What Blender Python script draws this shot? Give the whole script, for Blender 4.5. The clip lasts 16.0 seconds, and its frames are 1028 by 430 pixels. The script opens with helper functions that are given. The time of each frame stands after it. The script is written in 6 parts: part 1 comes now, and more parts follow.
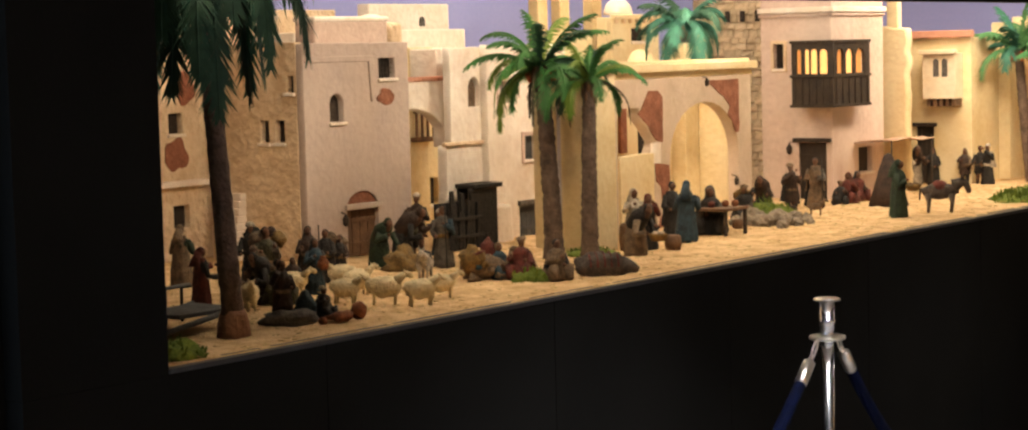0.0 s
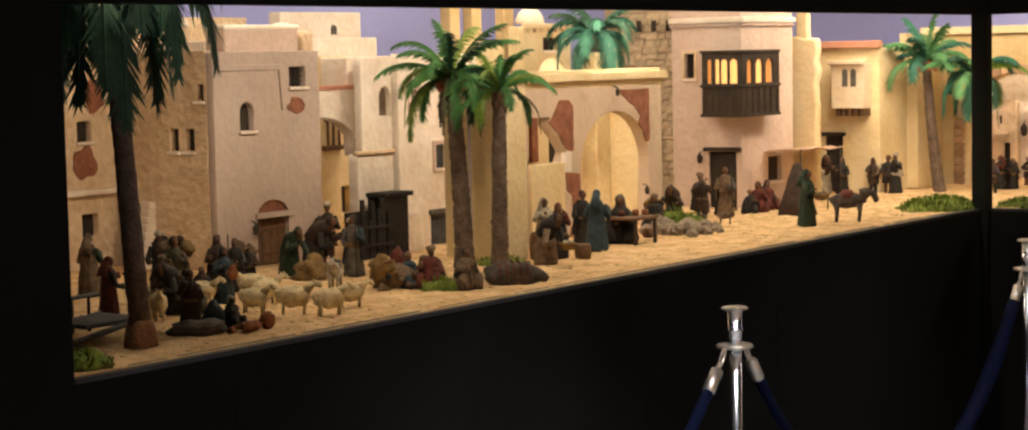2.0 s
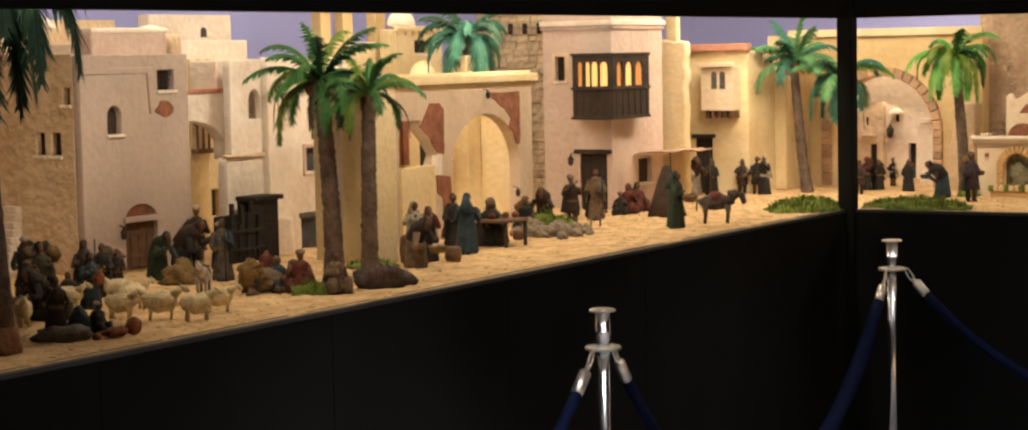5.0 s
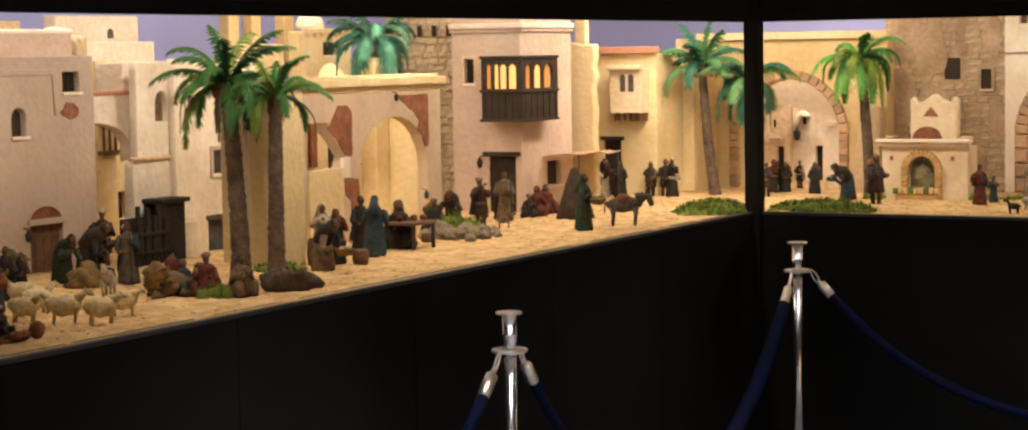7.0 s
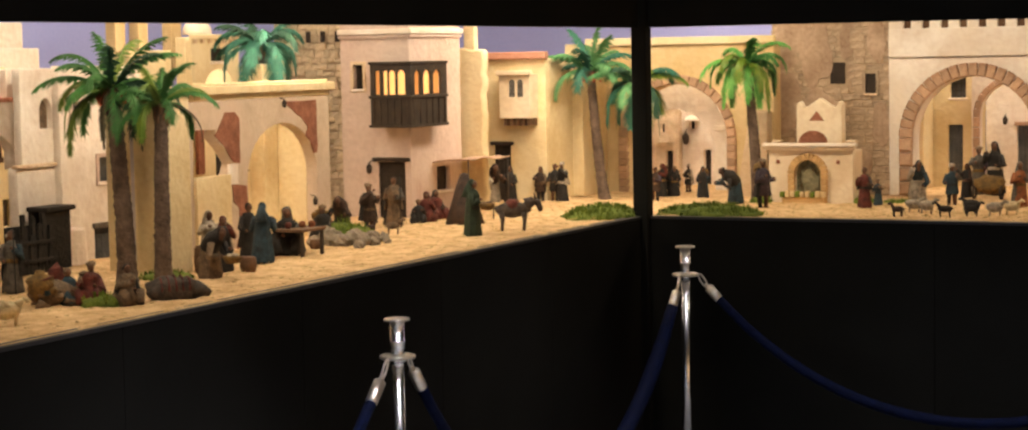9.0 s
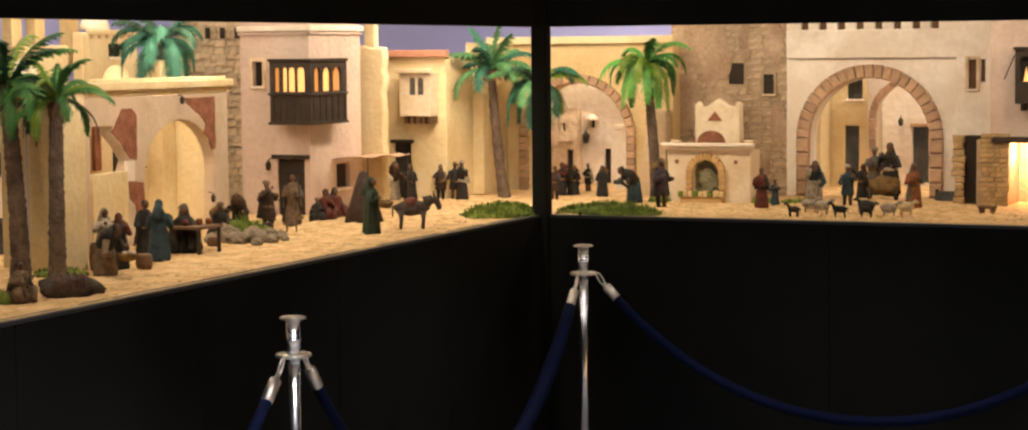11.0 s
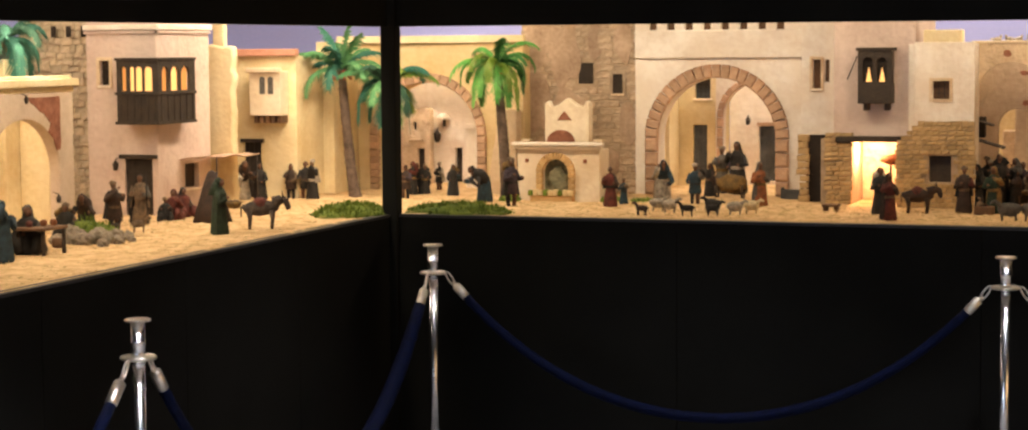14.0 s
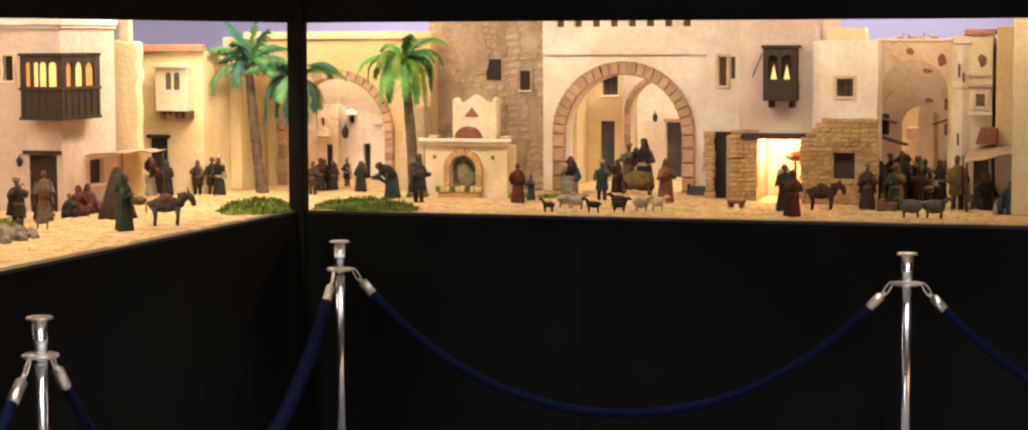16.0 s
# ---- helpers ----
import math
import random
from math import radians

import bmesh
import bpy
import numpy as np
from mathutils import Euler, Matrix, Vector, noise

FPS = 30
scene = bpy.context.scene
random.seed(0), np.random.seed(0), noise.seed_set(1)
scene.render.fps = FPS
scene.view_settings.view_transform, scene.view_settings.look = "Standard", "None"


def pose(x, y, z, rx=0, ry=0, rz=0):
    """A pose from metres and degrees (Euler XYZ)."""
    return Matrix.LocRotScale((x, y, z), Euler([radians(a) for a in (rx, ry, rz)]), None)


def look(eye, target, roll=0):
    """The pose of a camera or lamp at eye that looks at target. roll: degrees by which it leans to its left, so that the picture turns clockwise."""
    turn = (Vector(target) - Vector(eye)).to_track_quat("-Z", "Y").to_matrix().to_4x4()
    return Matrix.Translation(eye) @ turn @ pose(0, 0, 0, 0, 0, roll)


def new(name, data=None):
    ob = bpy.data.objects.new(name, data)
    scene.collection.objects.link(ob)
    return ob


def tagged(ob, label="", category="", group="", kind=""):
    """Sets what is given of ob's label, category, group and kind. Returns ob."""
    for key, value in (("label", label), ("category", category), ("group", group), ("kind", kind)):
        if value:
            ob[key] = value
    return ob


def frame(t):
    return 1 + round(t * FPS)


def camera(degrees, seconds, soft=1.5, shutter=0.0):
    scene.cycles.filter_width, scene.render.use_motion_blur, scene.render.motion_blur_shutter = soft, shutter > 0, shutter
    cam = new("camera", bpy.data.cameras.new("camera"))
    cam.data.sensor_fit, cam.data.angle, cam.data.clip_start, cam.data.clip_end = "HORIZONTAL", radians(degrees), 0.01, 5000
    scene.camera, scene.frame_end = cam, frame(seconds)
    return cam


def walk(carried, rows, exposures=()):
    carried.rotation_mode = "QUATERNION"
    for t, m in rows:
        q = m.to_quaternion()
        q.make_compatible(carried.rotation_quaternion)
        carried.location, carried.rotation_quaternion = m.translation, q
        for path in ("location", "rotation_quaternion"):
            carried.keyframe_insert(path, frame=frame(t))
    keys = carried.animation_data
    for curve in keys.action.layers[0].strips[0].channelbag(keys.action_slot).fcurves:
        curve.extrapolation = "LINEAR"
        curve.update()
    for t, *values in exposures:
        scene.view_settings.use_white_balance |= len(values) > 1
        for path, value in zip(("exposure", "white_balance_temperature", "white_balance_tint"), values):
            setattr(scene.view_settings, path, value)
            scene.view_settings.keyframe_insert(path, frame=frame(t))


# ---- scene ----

# the camera turns on the operator's axis, with a long lens
cam = camera(28.0, 16.0, soft=2.0)
ROWS = [
    (0.0, 3.1594, -7.9501, 1.7169, 85.496, 1.444, 36.877),
    (0.5, 3.1659, -7.9500, 1.7189, 85.508, 1.367, 36.183),
    (1.0, 3.1716, -7.9505, 1.7210, 85.460, 1.197, 35.630),
    (1.5, 3.1778, -7.9507, 1.7230, 85.550, 1.168, 35.010),
    (2.0, 3.1829, -7.9518, 1.7251, 85.628, 1.201, 34.557),
    (2.5, 3.1881, -7.9528, 1.7271, 85.552, 1.204, 34.097),
    (3.0, 3.1933, -7.9538, 1.7291, 85.545, 1.203, 33.651),
    (3.5, 3.1993, -7.9543, 1.7312, 85.618, 1.181, 33.053),
    (4.0, 3.2058, -7.9547, 1.7332, 85.604, 1.268, 32.382),
    (6.5, 3.2364, -7.9580, 1.7436, 85.520, 0.878, 29.427),
    (7.0, 3.2429, -7.9587, 1.7457, 85.516, 0.954, 28.778),
    (7.5, 3.2497, -7.9591, 1.7478, 85.511, 0.944, 28.079),
    (8.0, 3.2575, -7.9592, 1.7500, 85.462, 1.028, 27.225),
    (8.5, 3.2645, -7.9597, 1.7521, 85.555, 0.827, 26.524),
    (9.0, 3.2711, -7.9605, 1.7543, 85.561, 1.054, 25.856),
    (11.5, 3.3055, -7.9649, 1.7650, 85.431, 0.292, 22.514),
    (12.0, 3.3133, -7.9655, 1.7672, 85.452, 0.176, 21.707),
    (12.5, 3.3212, -7.9662, 1.7694, 85.446, 0.270, 20.875),
    (13.0, 3.3272, -7.9678, 1.7715, 85.398, 0.271, 20.344),
    (13.5, 3.3332, -7.9693, 1.7736, 85.329, 0.228, 19.809),
    (14.0, 3.3390, -7.9710, 1.7757, 85.300, 0.414, 19.306),
    (14.5, 3.3455, -7.9724, 1.7779, 85.333, 0.344, 18.708),
    (15.0, 3.3519, -7.9739, 1.7800, 85.209, 0.258, 18.134),
    (15.5, 3.3586, -7.9754, 1.7822, 85.228, 0.225, 17.500),
    (16.0, 3.3652, -7.9769, 1.7843, 85.136, 0.212, 16.887),
]
walk(cam, [(t, pose(x, y, z, rx, ry, rz)) for t, x, y, z, rx, ry, rz in ROWS],
     exposures=((0.0, 0.10), (1.5, -0.04), (4.0, -0.14), (9.0, -0.02), (12.5, -0.04), (16.0, 0.32)))

# ---- world and lamps: a dark hall, the model village lit by lamps hidden over its openings ----
world = bpy.data.worlds.new("world")
scene.world = world
world.use_nodes = True
world.node_tree.nodes["Background"].inputs[0].default_value = (0.5, 0.6, 1.0, 1)
world.node_tree.nodes["Background"].inputs[1].default_value = 0.0


def area_lamp(name, eye, target, size, watts, colour):
    data = bpy.data.lights.new(name, "AREA")
    data.shape, data.size, data.size_y = "RECTANGLE", size[0], size[1]
    data.energy, data.color = watts, colour
    ob = new(name, data)
    ob.matrix_world = look(eye, target)
    return ob


WARM = (1.0, 0.808, 0.572)
for y, watts in ((-4.5, 12.5), (-3.5, 8.6), (-2.5, 13.0), (-1.5, 8.6), (-0.5, 11.4)):
    area_lamp("display_lamp", (-0.10, y, 2.30), (-0.98, y + 0.3, 1.25), (0.3, 0.2), watts * 1.04, WARM)
for x, watts, colour in ((0.5, 8.0, (1.0, 0.82, 0.56)), (1.4, 7.2, (1.0, 0.785, 0.52)), (2.3, 6.6, (1.0, 0.77, 0.495)), (3.2, 5.6, (1.0, 0.77, 0.495))):
    area_lamp("display_lamp", (x, 0.10, 2.30), (x - 0.1, 1.4, 1.3), (0.3, 0.2), watts, colour)
area_lamp("display_lamp", (-0.25, 0.15, 2.30), (-0.75, 0.95, 1.4), (0.3, 0.2), 13.0, WARM)
# unseen fill lamps, added to brighten the rear houses, corner and court
for x, y, ax, ay in ((-1.4, -2.6, -1.8, -2.4), (-1.62, -1.0, -1.75, -0.8), (-0.75, 0.35, -0.8, 0.8), (1.05, 1.62, 1.05, 2.2), (1.1, 2.0, 1.1, 2.2), (2.4, 1.78, 2.4, 2.05)):
    area_lamp("fill_lamp", (x, y, 2.55), (ax, ay, 1.35), (0.3, 0.3), 11.0, WARM)
# small unseen fill lamps, added above the loggia's room, the lane and the market vault
area_lamp("fill_lamp", (-0.945, -1.46, 1.95), (-1.05, -1.40, 1.3), (0.55, 0.04), 6.5, WARM)
area_lamp("fill_lamp", (-0.38, 1.485, 1.98), (-0.32, 1.62, 1.45), (0.5, 0.05), 4.6, WARM)
area_lamp("fill_lamp", (2.42, 1.19, 1.98), (2.42, 1.31, 1.5), (0.28, 0.05), 2.2, WARM)
area_lamp("fill_lamp", (-0.50, 1.74, 1.98), (-0.50, 1.95, 1.35), (0.4, 0.06), 4.4, WARM)
# ceiling spots along the hall
for x, y in ((2.3, -4.3), (2.2, -6.4), (2.2, -8.6), (4.0, -3.8)):
    area_lamp("hall_spot", (x, y, 3.12), (x, y, 0.0), (0.12, 0.12), 34.0, (0.72, 0.83, 1.0)).data.spread = radians(66)
for x, y, watts in ((1.3, -3.6, 30.0), (1.3, -1.4, 13.0), (3.0, -1.5, 17.0)):
    area_lamp("hall_spot", (x, y, 3.12), (x, y, 0.0), (0.1, 0.1), watts, (0.95, 0.93, 1.0)).data.spread = radians(68)


# ---- materials ----
def material(name, a, b, scale=8.0, rough=0.85, bump=0.3, fine=60.0, metal=0.0, vary=0.0, stain=None, streak=None, lump=0.5):
    """Two colours mixed by coarse and fine noise, a relief, and a shift from piece to piece."""
    m = bpy.data.materials.new(name)
    m.use_nodes = True
    nt = m.node_tree
    bsdf = nt.nodes["Principled BSDF"]
    bsdf.inputs["Roughness"].default_value = rough
    bsdf.inputs["Metallic"].default_value = metal
    tc = nt.nodes.new("ShaderNodeTexCoord")

    def noise_node(s, detail):
        n = nt.nodes.new("ShaderNodeTexNoise")
        n.inputs["Scale"].default_value, n.inputs["Detail"].default_value = s, detail
        nt.links.new(tc.outputs["Object"], n.inputs["Vector"])
        return n.outputs["Fac"]

    def math_node(op, x, y):
        n = nt.nodes.new("ShaderNodeMath")
        n.operation = op
        for i, v in enumerate((x, y)):
            if isinstance(v, float):
                n.inputs[i].default_value = v
            else:
                nt.links.new(v, n.inputs[i])
        return n.outputs[0]

    coarse, grain = noise_node(scale, 4.0), noise_node(fine, 5.0)
    fac = math_node("ADD", math_node("MULTIPLY", coarse, 0.65), math_node("MULTIPLY", grain, 0.35))
    ramp = nt.nodes.new("ShaderNodeValToRGB")
    nt.links.new(fac, ramp.inputs[0])
    ramp.color_ramp.elements[0].position, ramp.color_ramp.elements[1].position = 0.36, 0.64
    ramp.color_ramp.elements[0].color, ramp.color_ramp.elements[1].color = (*a, 1), (*b, 1)
    colour = ramp.outputs[0]
    if stain:
        spot = nt.nodes.new("ShaderNodeValToRGB")
        spot.color_ramp.elements[0].position, spot.color_ramp.elements[1].position = 0.56, 0.72
        nt.links.new(noise_node(scale * 0.45, 6.0), spot.inputs[0])
        mix = nt.nodes.new("ShaderNodeMixRGB")
        nt.links.new(math_node("MULTIPLY", spot.outputs[0], 0.8), mix.inputs[0])
        nt.links.new(colour, mix.inputs[1])
        mix.inputs[2].default_value = (*stain, 1)
        colour = mix.outputs[0]
    if streak:
        stretch = nt.nodes.new("ShaderNodeMapping")
        stretch.inputs["Scale"].default_value = (3.2, 3.2, 1.5)
        nt.links.new(tc.outputs["Object"], stretch.inputs["Vector"])
        run = nt.nodes.new("ShaderNodeTexNoise")
        run.inputs["Scale"].default_value, run.inputs["Detail"].default_value = 1.6, 3.0
        nt.links.new(stretch.outputs[0], run.inputs["Vector"])
        band = nt.nodes.new("ShaderNodeValToRGB")
        band.color_ramp.elements[0].position, band.color_ramp.elements[1].position = 0.44, 0.74
        nt.links.new(run.outputs["Fac"], band.inputs[0])
        wash = nt.nodes.new("ShaderNodeMixRGB")
        nt.links.new(math_node("MULTIPLY", band.outputs[0], 0.75), wash.inputs[0])
        nt.links.new(colour, wash.inputs[1])
        wash.inputs[2].default_value = (*streak, 1)
        colour = wash.outputs[0]
    if vary:
        info = nt.nodes.new("ShaderNodeObjectInfo")
        hsv = nt.nodes.new("ShaderNodeHueSaturation")
        nt.links.new(math_node("ADD", math_node("MULTIPLY", info.outputs["Random"], vary), 1.0 - vary / 2), hsv.inputs["Value"])
        nt.links.new(colour, hsv.inputs["Color"])
        colour = hsv.outputs[0]
    nt.links.new(colour, bsdf.inputs["Base Color"])
    if bump:
        bn = nt.nodes.new("ShaderNodeBump")
        bn.inputs["Strength"].default_value, bn.inputs["Distance"].default_value = bump, 0.009
        nt.links.new(math_node("ADD", math_node("MULTIPLY", coarse, lump), grain), bn.inputs["Height"])
        nt.links.new(bn.outputs[0], bsdf.inputs["Normal"])
    return m


def glow(name, colour, strength):
    m = bpy.data.materials.new(name)
    m.use_nodes = True
    b = m.node_tree.nodes["Principled BSDF"]
    b.inputs["Base Color"].default_value = (*[c * 0.5 for c in colour], 1)
    b.inputs["Emission Color"].default_value = (*colour, 1)
    b.inputs["Emission Strength"].default_value = strength
    return m


BLACK = material("black_paint", (0.0102, 0.0101, 0.0090), (0.0140, 0.0138, 0.0122), 3, 0.9, 0.08, 120)
BLACK.node_tree.nodes["Principled BSDF"].inputs["Specular IOR Level"].default_value = 0.05
GREY_TRIM = material("dark_grey_edge", (0.022, 0.021, 0.021), (0.036, 0.034, 0.034), 8, 0.6, 0.1)
FLOOR = material("polished_stone", (0.17, 0.17, 0.175), (0.23, 0.228, 0.225), 6, 0.15, 0.0, 90)
SKY = material("sky_paint", (0.33, 0.365, 0.75), (0.39, 0.415, 0.79), 1.2, 0.9, 0.02)
SAND = material("sand", (0.56, 0.345, 0.155), (0.85, 0.615, 0.345), 19, 0.95, 1.0, 120, stain=(0.48, 0.285, 0.13), lump=1.2)
STRAW = material("straw", (0.34, 0.23, 0.09), (0.52, 0.37, 0.16), 30, 0.9, 0.5, vary=0.3)
WHITE = material("white_plaster", (0.70, 0.60, 0.51), (0.88, 0.82, 0.75), 6, 0.9, 0.6, 38, stain=(0.64, 0.50, 0.40), streak=(0.80, 0.70, 0.58), lump=1.6)
CREAM = material("cream_plaster", (0.58, 0.42, 0.27), (0.75, 0.60, 0.43), 9, 0.92, 1.0, 36, stain=(0.52, 0.35, 0.21), streak=(0.68, 0.52, 0.34), lump=1.8)
GREIGE = material("grey_pink_plaster", (0.43, 0.34, 0.30), (0.54, 0.44, 0.39), 4, 0.9, 0.42, 46, stain=(0.37, 0.28, 0.24), streak=(0.51, 0.40, 0.335), lump=1.4)
PINK = material("pink_plaster", (0.53, 0.395, 0.335), (0.69, 0.55, 0.485), 5, 0.9, 0.5, 40, stain=(0.46, 0.315, 0.255), streak=(0.64, 0.52, 0.45), lump=1.6)
YELLOW = material("yellow_plaster", (0.66, 0.505, 0.27), (0.80, 0.68, 0.43), 5, 0.9, 0.5, 42, stain=(0.60, 0.42, 0.19), streak=(0.74, 0.64, 0.44), lump=1.6)
OCHRE = material("ochre_plaster", (0.56, 0.395, 0.19), (0.70, 0.54, 0.30), 5, 0.9, 0.5, 42, stain=(0.45, 0.30, 0.13), streak=(0.64, 0.51, 0.31), lump=1.6)
BRICKRED = material("bare_red_brick", (0.19, 0.072, 0.04), (0.34, 0.135, 0.08), 25, 0.95, 0.6, 90)
BRICK = material("arch_brick", (0.38, 0.22, 0.14), (0.56, 0.37, 0.245), 14, 0.92, 0.6, 80, vary=0.45)
PALE = material("pale_yellow_plaster", (0.63, 0.50, 0.345), (0.80, 0.70, 0.54), 5, 0.9, 0.5, 42, stain=(0.58, 0.42, 0.25), streak=(0.72, 0.58, 0.44), lump=1.5)
# darker copy of the pale plaster, with the loggia front's shade in its colour
PALE_SHADED = material("shaded_pale_plaster", (0.50, 0.385, 0.28), (0.64, 0.515, 0.40), 5, 0.9, 0.5, 42, stain=(0.44, 0.32, 0.21), streak=(0.60, 0.46, 0.36), lump=1.5)
LILAC = material("lilac_grey_plaster", (0.44, 0.41, 0.46), (0.54, 0.50, 0.54), 5, 0.9, 0.4, 42, stain=(0.42, 0.36, 0.36), lump=1.3)
ROCK = material("grey_rock", (0.17, 0.14, 0.11), (0.36, 0.30, 0.235), 30, 0.95, 0.9, 90)
DRY = material("dry_palm_leaf", (0.03, 0.028, 0.012), (0.07, 0.055, 0.025), 20, 0.7, 0.1)
MORTAR = material("mortar", (0.36, 0.26, 0.17), (0.48, 0.36, 0.25), 20, 0.95, 0.7)
STONE = material("grey_brown_stone", (0.27, 0.185, 0.12), (0.56, 0.43, 0.31), 8, 0.95, 1.0, 60, vary=0.4, stain=(0.22, 0.15, 0.10))
PALESTONE = material("pale_rough_stone", (0.40, 0.31, 0.20), (0.62, 0.50, 0.35), 9, 0.95, 1.0, 60, vary=0.35, stain=(0.32, 0.23, 0.15))
GOLDSTONE = material("golden_stone", (0.33, 0.21, 0.095), (0.50, 0.34, 0.17), 12, 0.95, 0.9, 60, vary=0.45)
TILE = material("red_tile", (0.45, 0.20, 0.13), (0.58, 0.30, 0.21), 12, 0.9, 0.4, vary=0.2)
WOOD = material("dark_wood", (0.020, 0.013, 0.009), (0.048, 0.031, 0.019), 18, 0.7, 0.5, 110)
BROWNWOOD = material("brown_wood", (0.09, 0.045, 0.022), (0.17, 0.09, 0.045), 18, 0.75, 0.5, 110)
BLUEWOOD = material("weathered_blue_wood", (0.05, 0.055, 0.06), (0.10, 0.105, 0.11), 18, 0.8, 0.5, 110)
# near-black painted in place of shade inside openings; the dark doors share it
DARK = material("dark_interior_shade", (0.022, 0.015, 0.011), (0.04, 0.028, 0.02), 10, 0.95, 0.1)
# timber made near-black: the stable's inner shade is put into its colour
SHADEWOOD = material("shade_dark_timber", (0.006, 0.0045, 0.0035), (0.016, 0.012, 0.009), 18, 0.85, 0.5, 110)
TRUNK = material("palm_bark", (0.07, 0.047, 0.035), (0.175, 0.12, 0.09), 30, 0.95, 1.0, 90)
TEAL = material("teal_palm_leaf", (0.014, 0.085, 0.058), (0.04, 0.165, 0.11), 20, 0.75, 0.1, vary=0.35)
DARKLEAF = material("dark_palm_leaf", (0.012, 0.05, 0.03), (0.03, 0.09, 0.05), 20, 0.75, 0.1, vary=0.4)
LEAF = material("green_palm_leaf", (0.02, 0.10, 0.018), (0.06, 0.20, 0.045), 20, 0.7, 0.1, vary=0.4)
LIME = material("yellow_green_palm_leaf", (0.08, 0.16, 0.012), (0.17, 0.25, 0.03), 20, 0.5, 0.1, vary=0.35)
MINT = material("mint_palm_leaf", (0.045, 0.165, 0.06), (0.12, 0.285, 0.115), 20, 0.7, 0.1, vary=0.3)
BRIGHTLEAF = material("bright_green_palm_leaf", (0.05, 0.22, 0.03), (0.15, 0.40, 0.09), 20, 0.5, 0.1, vary=0.35)
CLAYFOOT = material("pinkish_clay", (0.26, 0.14, 0.095), (0.42, 0.25, 0.18), 30, 0.95, 0.8, 80)
GOLDBRICK = material("golden_brick", (0.44, 0.255, 0.10), (0.60, 0.39, 0.18), 22, 0.92, 0.6, 80, vary=0.3)
NICHE = material("damp_green_grey_stone", (0.12, 0.115, 0.065), (0.30, 0.27, 0.165), 28, 0.9, 0.8, 90)
VAULT = material("brown_plaster", (0.42, 0.30, 0.20), (0.54, 0.41, 0.29), 6, 0.92, 0.6, 45, stain=(0.27, 0.175, 0.105), lump=1.5)
AWNING = material("faded_pink_cloth", (0.42, 0.26, 0.18), (0.60, 0.42, 0.31), 16, 0.9, 0.4, 140)
DATES = material("red_dates", (0.35, 0.06, 0.02), (0.5, 0.12, 0.04), 60, 0.6, 0.2)
MOSS = material("moss", (0.06, 0.105, 0.011), (0.20, 0.255, 0.034), 30, 0.95, 0.6, 150, vary=0.3)
TOWERPLASTER = material("weathered_brown_plaster", (0.29, 0.19, 0.125), (0.52, 0.38, 0.275), 7, 0.95, 0.8, 50, stain=(0.28, 0.19, 0.13))
CHROME = material("satin_steel", (0.80, 0.79, 0.78), (0.86, 0.85, 0.84), 6, 0.26, 0.0, metal=1.0)
NICKEL = material("brushed_nickel", (0.74, 0.66, 0.55), (0.86, 0.78, 0.66), 40, 0.36, 0.1, metal=1.0)
ROPE = material("navy_velvet", (0.0007, 0.0027, 0.0150), (0.0019, 0.0055, 0.032), 40, 0.75, 0.5, 250)
ROPE.node_tree.nodes["Principled BSDF"].inputs["Specular IOR Level"].default_value = 0.1
ROPE.node_tree.nodes["Principled BSDF"].inputs["Sheen Weight"].default_value = 0.0
ROPE.node_tree.nodes["Principled BSDF"].inputs["Sheen Tint"].default_value = (0.15, 0.2, 0.8, 1)
LAMPLIGHT = glow("lamp_lit_pane", (1.0, 0.52, 0.16), 1.35)
EMBER = glow("dim_lamp_lit_pane", (1.0, 0.40, 0.10), 0.55)
DAYLIGHT = glow("daylight_pane", (0.66, 0.78, 1.0), 3.4)
HALLGLOW = glow("warm_reflection_glow", (1.0, 0.60, 0.28), 1.6)
CLOTH = {}
for key, (r, g, b) in {
    "brown": (0.10, 0.05, 0.03), "dark": (0.035, 0.028, 0.025), "blue": (0.04, 0.10, 0.15), "green": (0.03, 0.07, 0.03),
    "grey": (0.25, 0.22, 0.19), "red": (0.27, 0.05, 0.03), "white": (0.5, 0.43, 0.35), "ochre": (0.42, 0.24, 0.06),
    "purple": (0.10, 0.06, 0.09), "olive": (0.10, 0.09, 0.03), "orange": (0.60, 0.20, 0.07), "wool": (0.72, 0.59, 0.36),
    "skin": (0.17, 0.08, 0.045), "donkey": (0.17, 0.125, 0.10), "tan": (0.38, 0.25, 0.15),
}.items():
    if key not in ("wool", "white", "skin"):
        r, g, b = r * 0.52, g * 0.52, b * 0.52
    low = 0.7 if key == "wool" else 0.35
    CLOTH[key] = material("painted_clay_" + key, (r * low, g * low, b * low), (r * 1.05, g * 1.05, b * 1.05), 45, 0.75, 0.6, 140)


# ---- mesh tools ----
def box(bm, lo, hi, mi=0, bevel=0.0):
    """An upright box from corner to corner."""
    made = bmesh.ops.create_cube(bm, size=1.0)["verts"]
    for v in made:
        for i in range(3):
            v.co[i] = lo[i] + (hi[i] - lo[i]) * (v.co[i] + 0.5)
    faces = {f for v in made for f in v.link_faces}
    for f in faces:
        f.material_index = mi
    if bevel:
        edges = list({e for v in made for e in v.link_edges})
        out = bmesh.ops.bevel(bm, geom=edges, offset=bevel, segments=2, affect="EDGES", profile=0.6)
        for f in out["faces"]:
            f.material_index = mi
            f.smooth = True


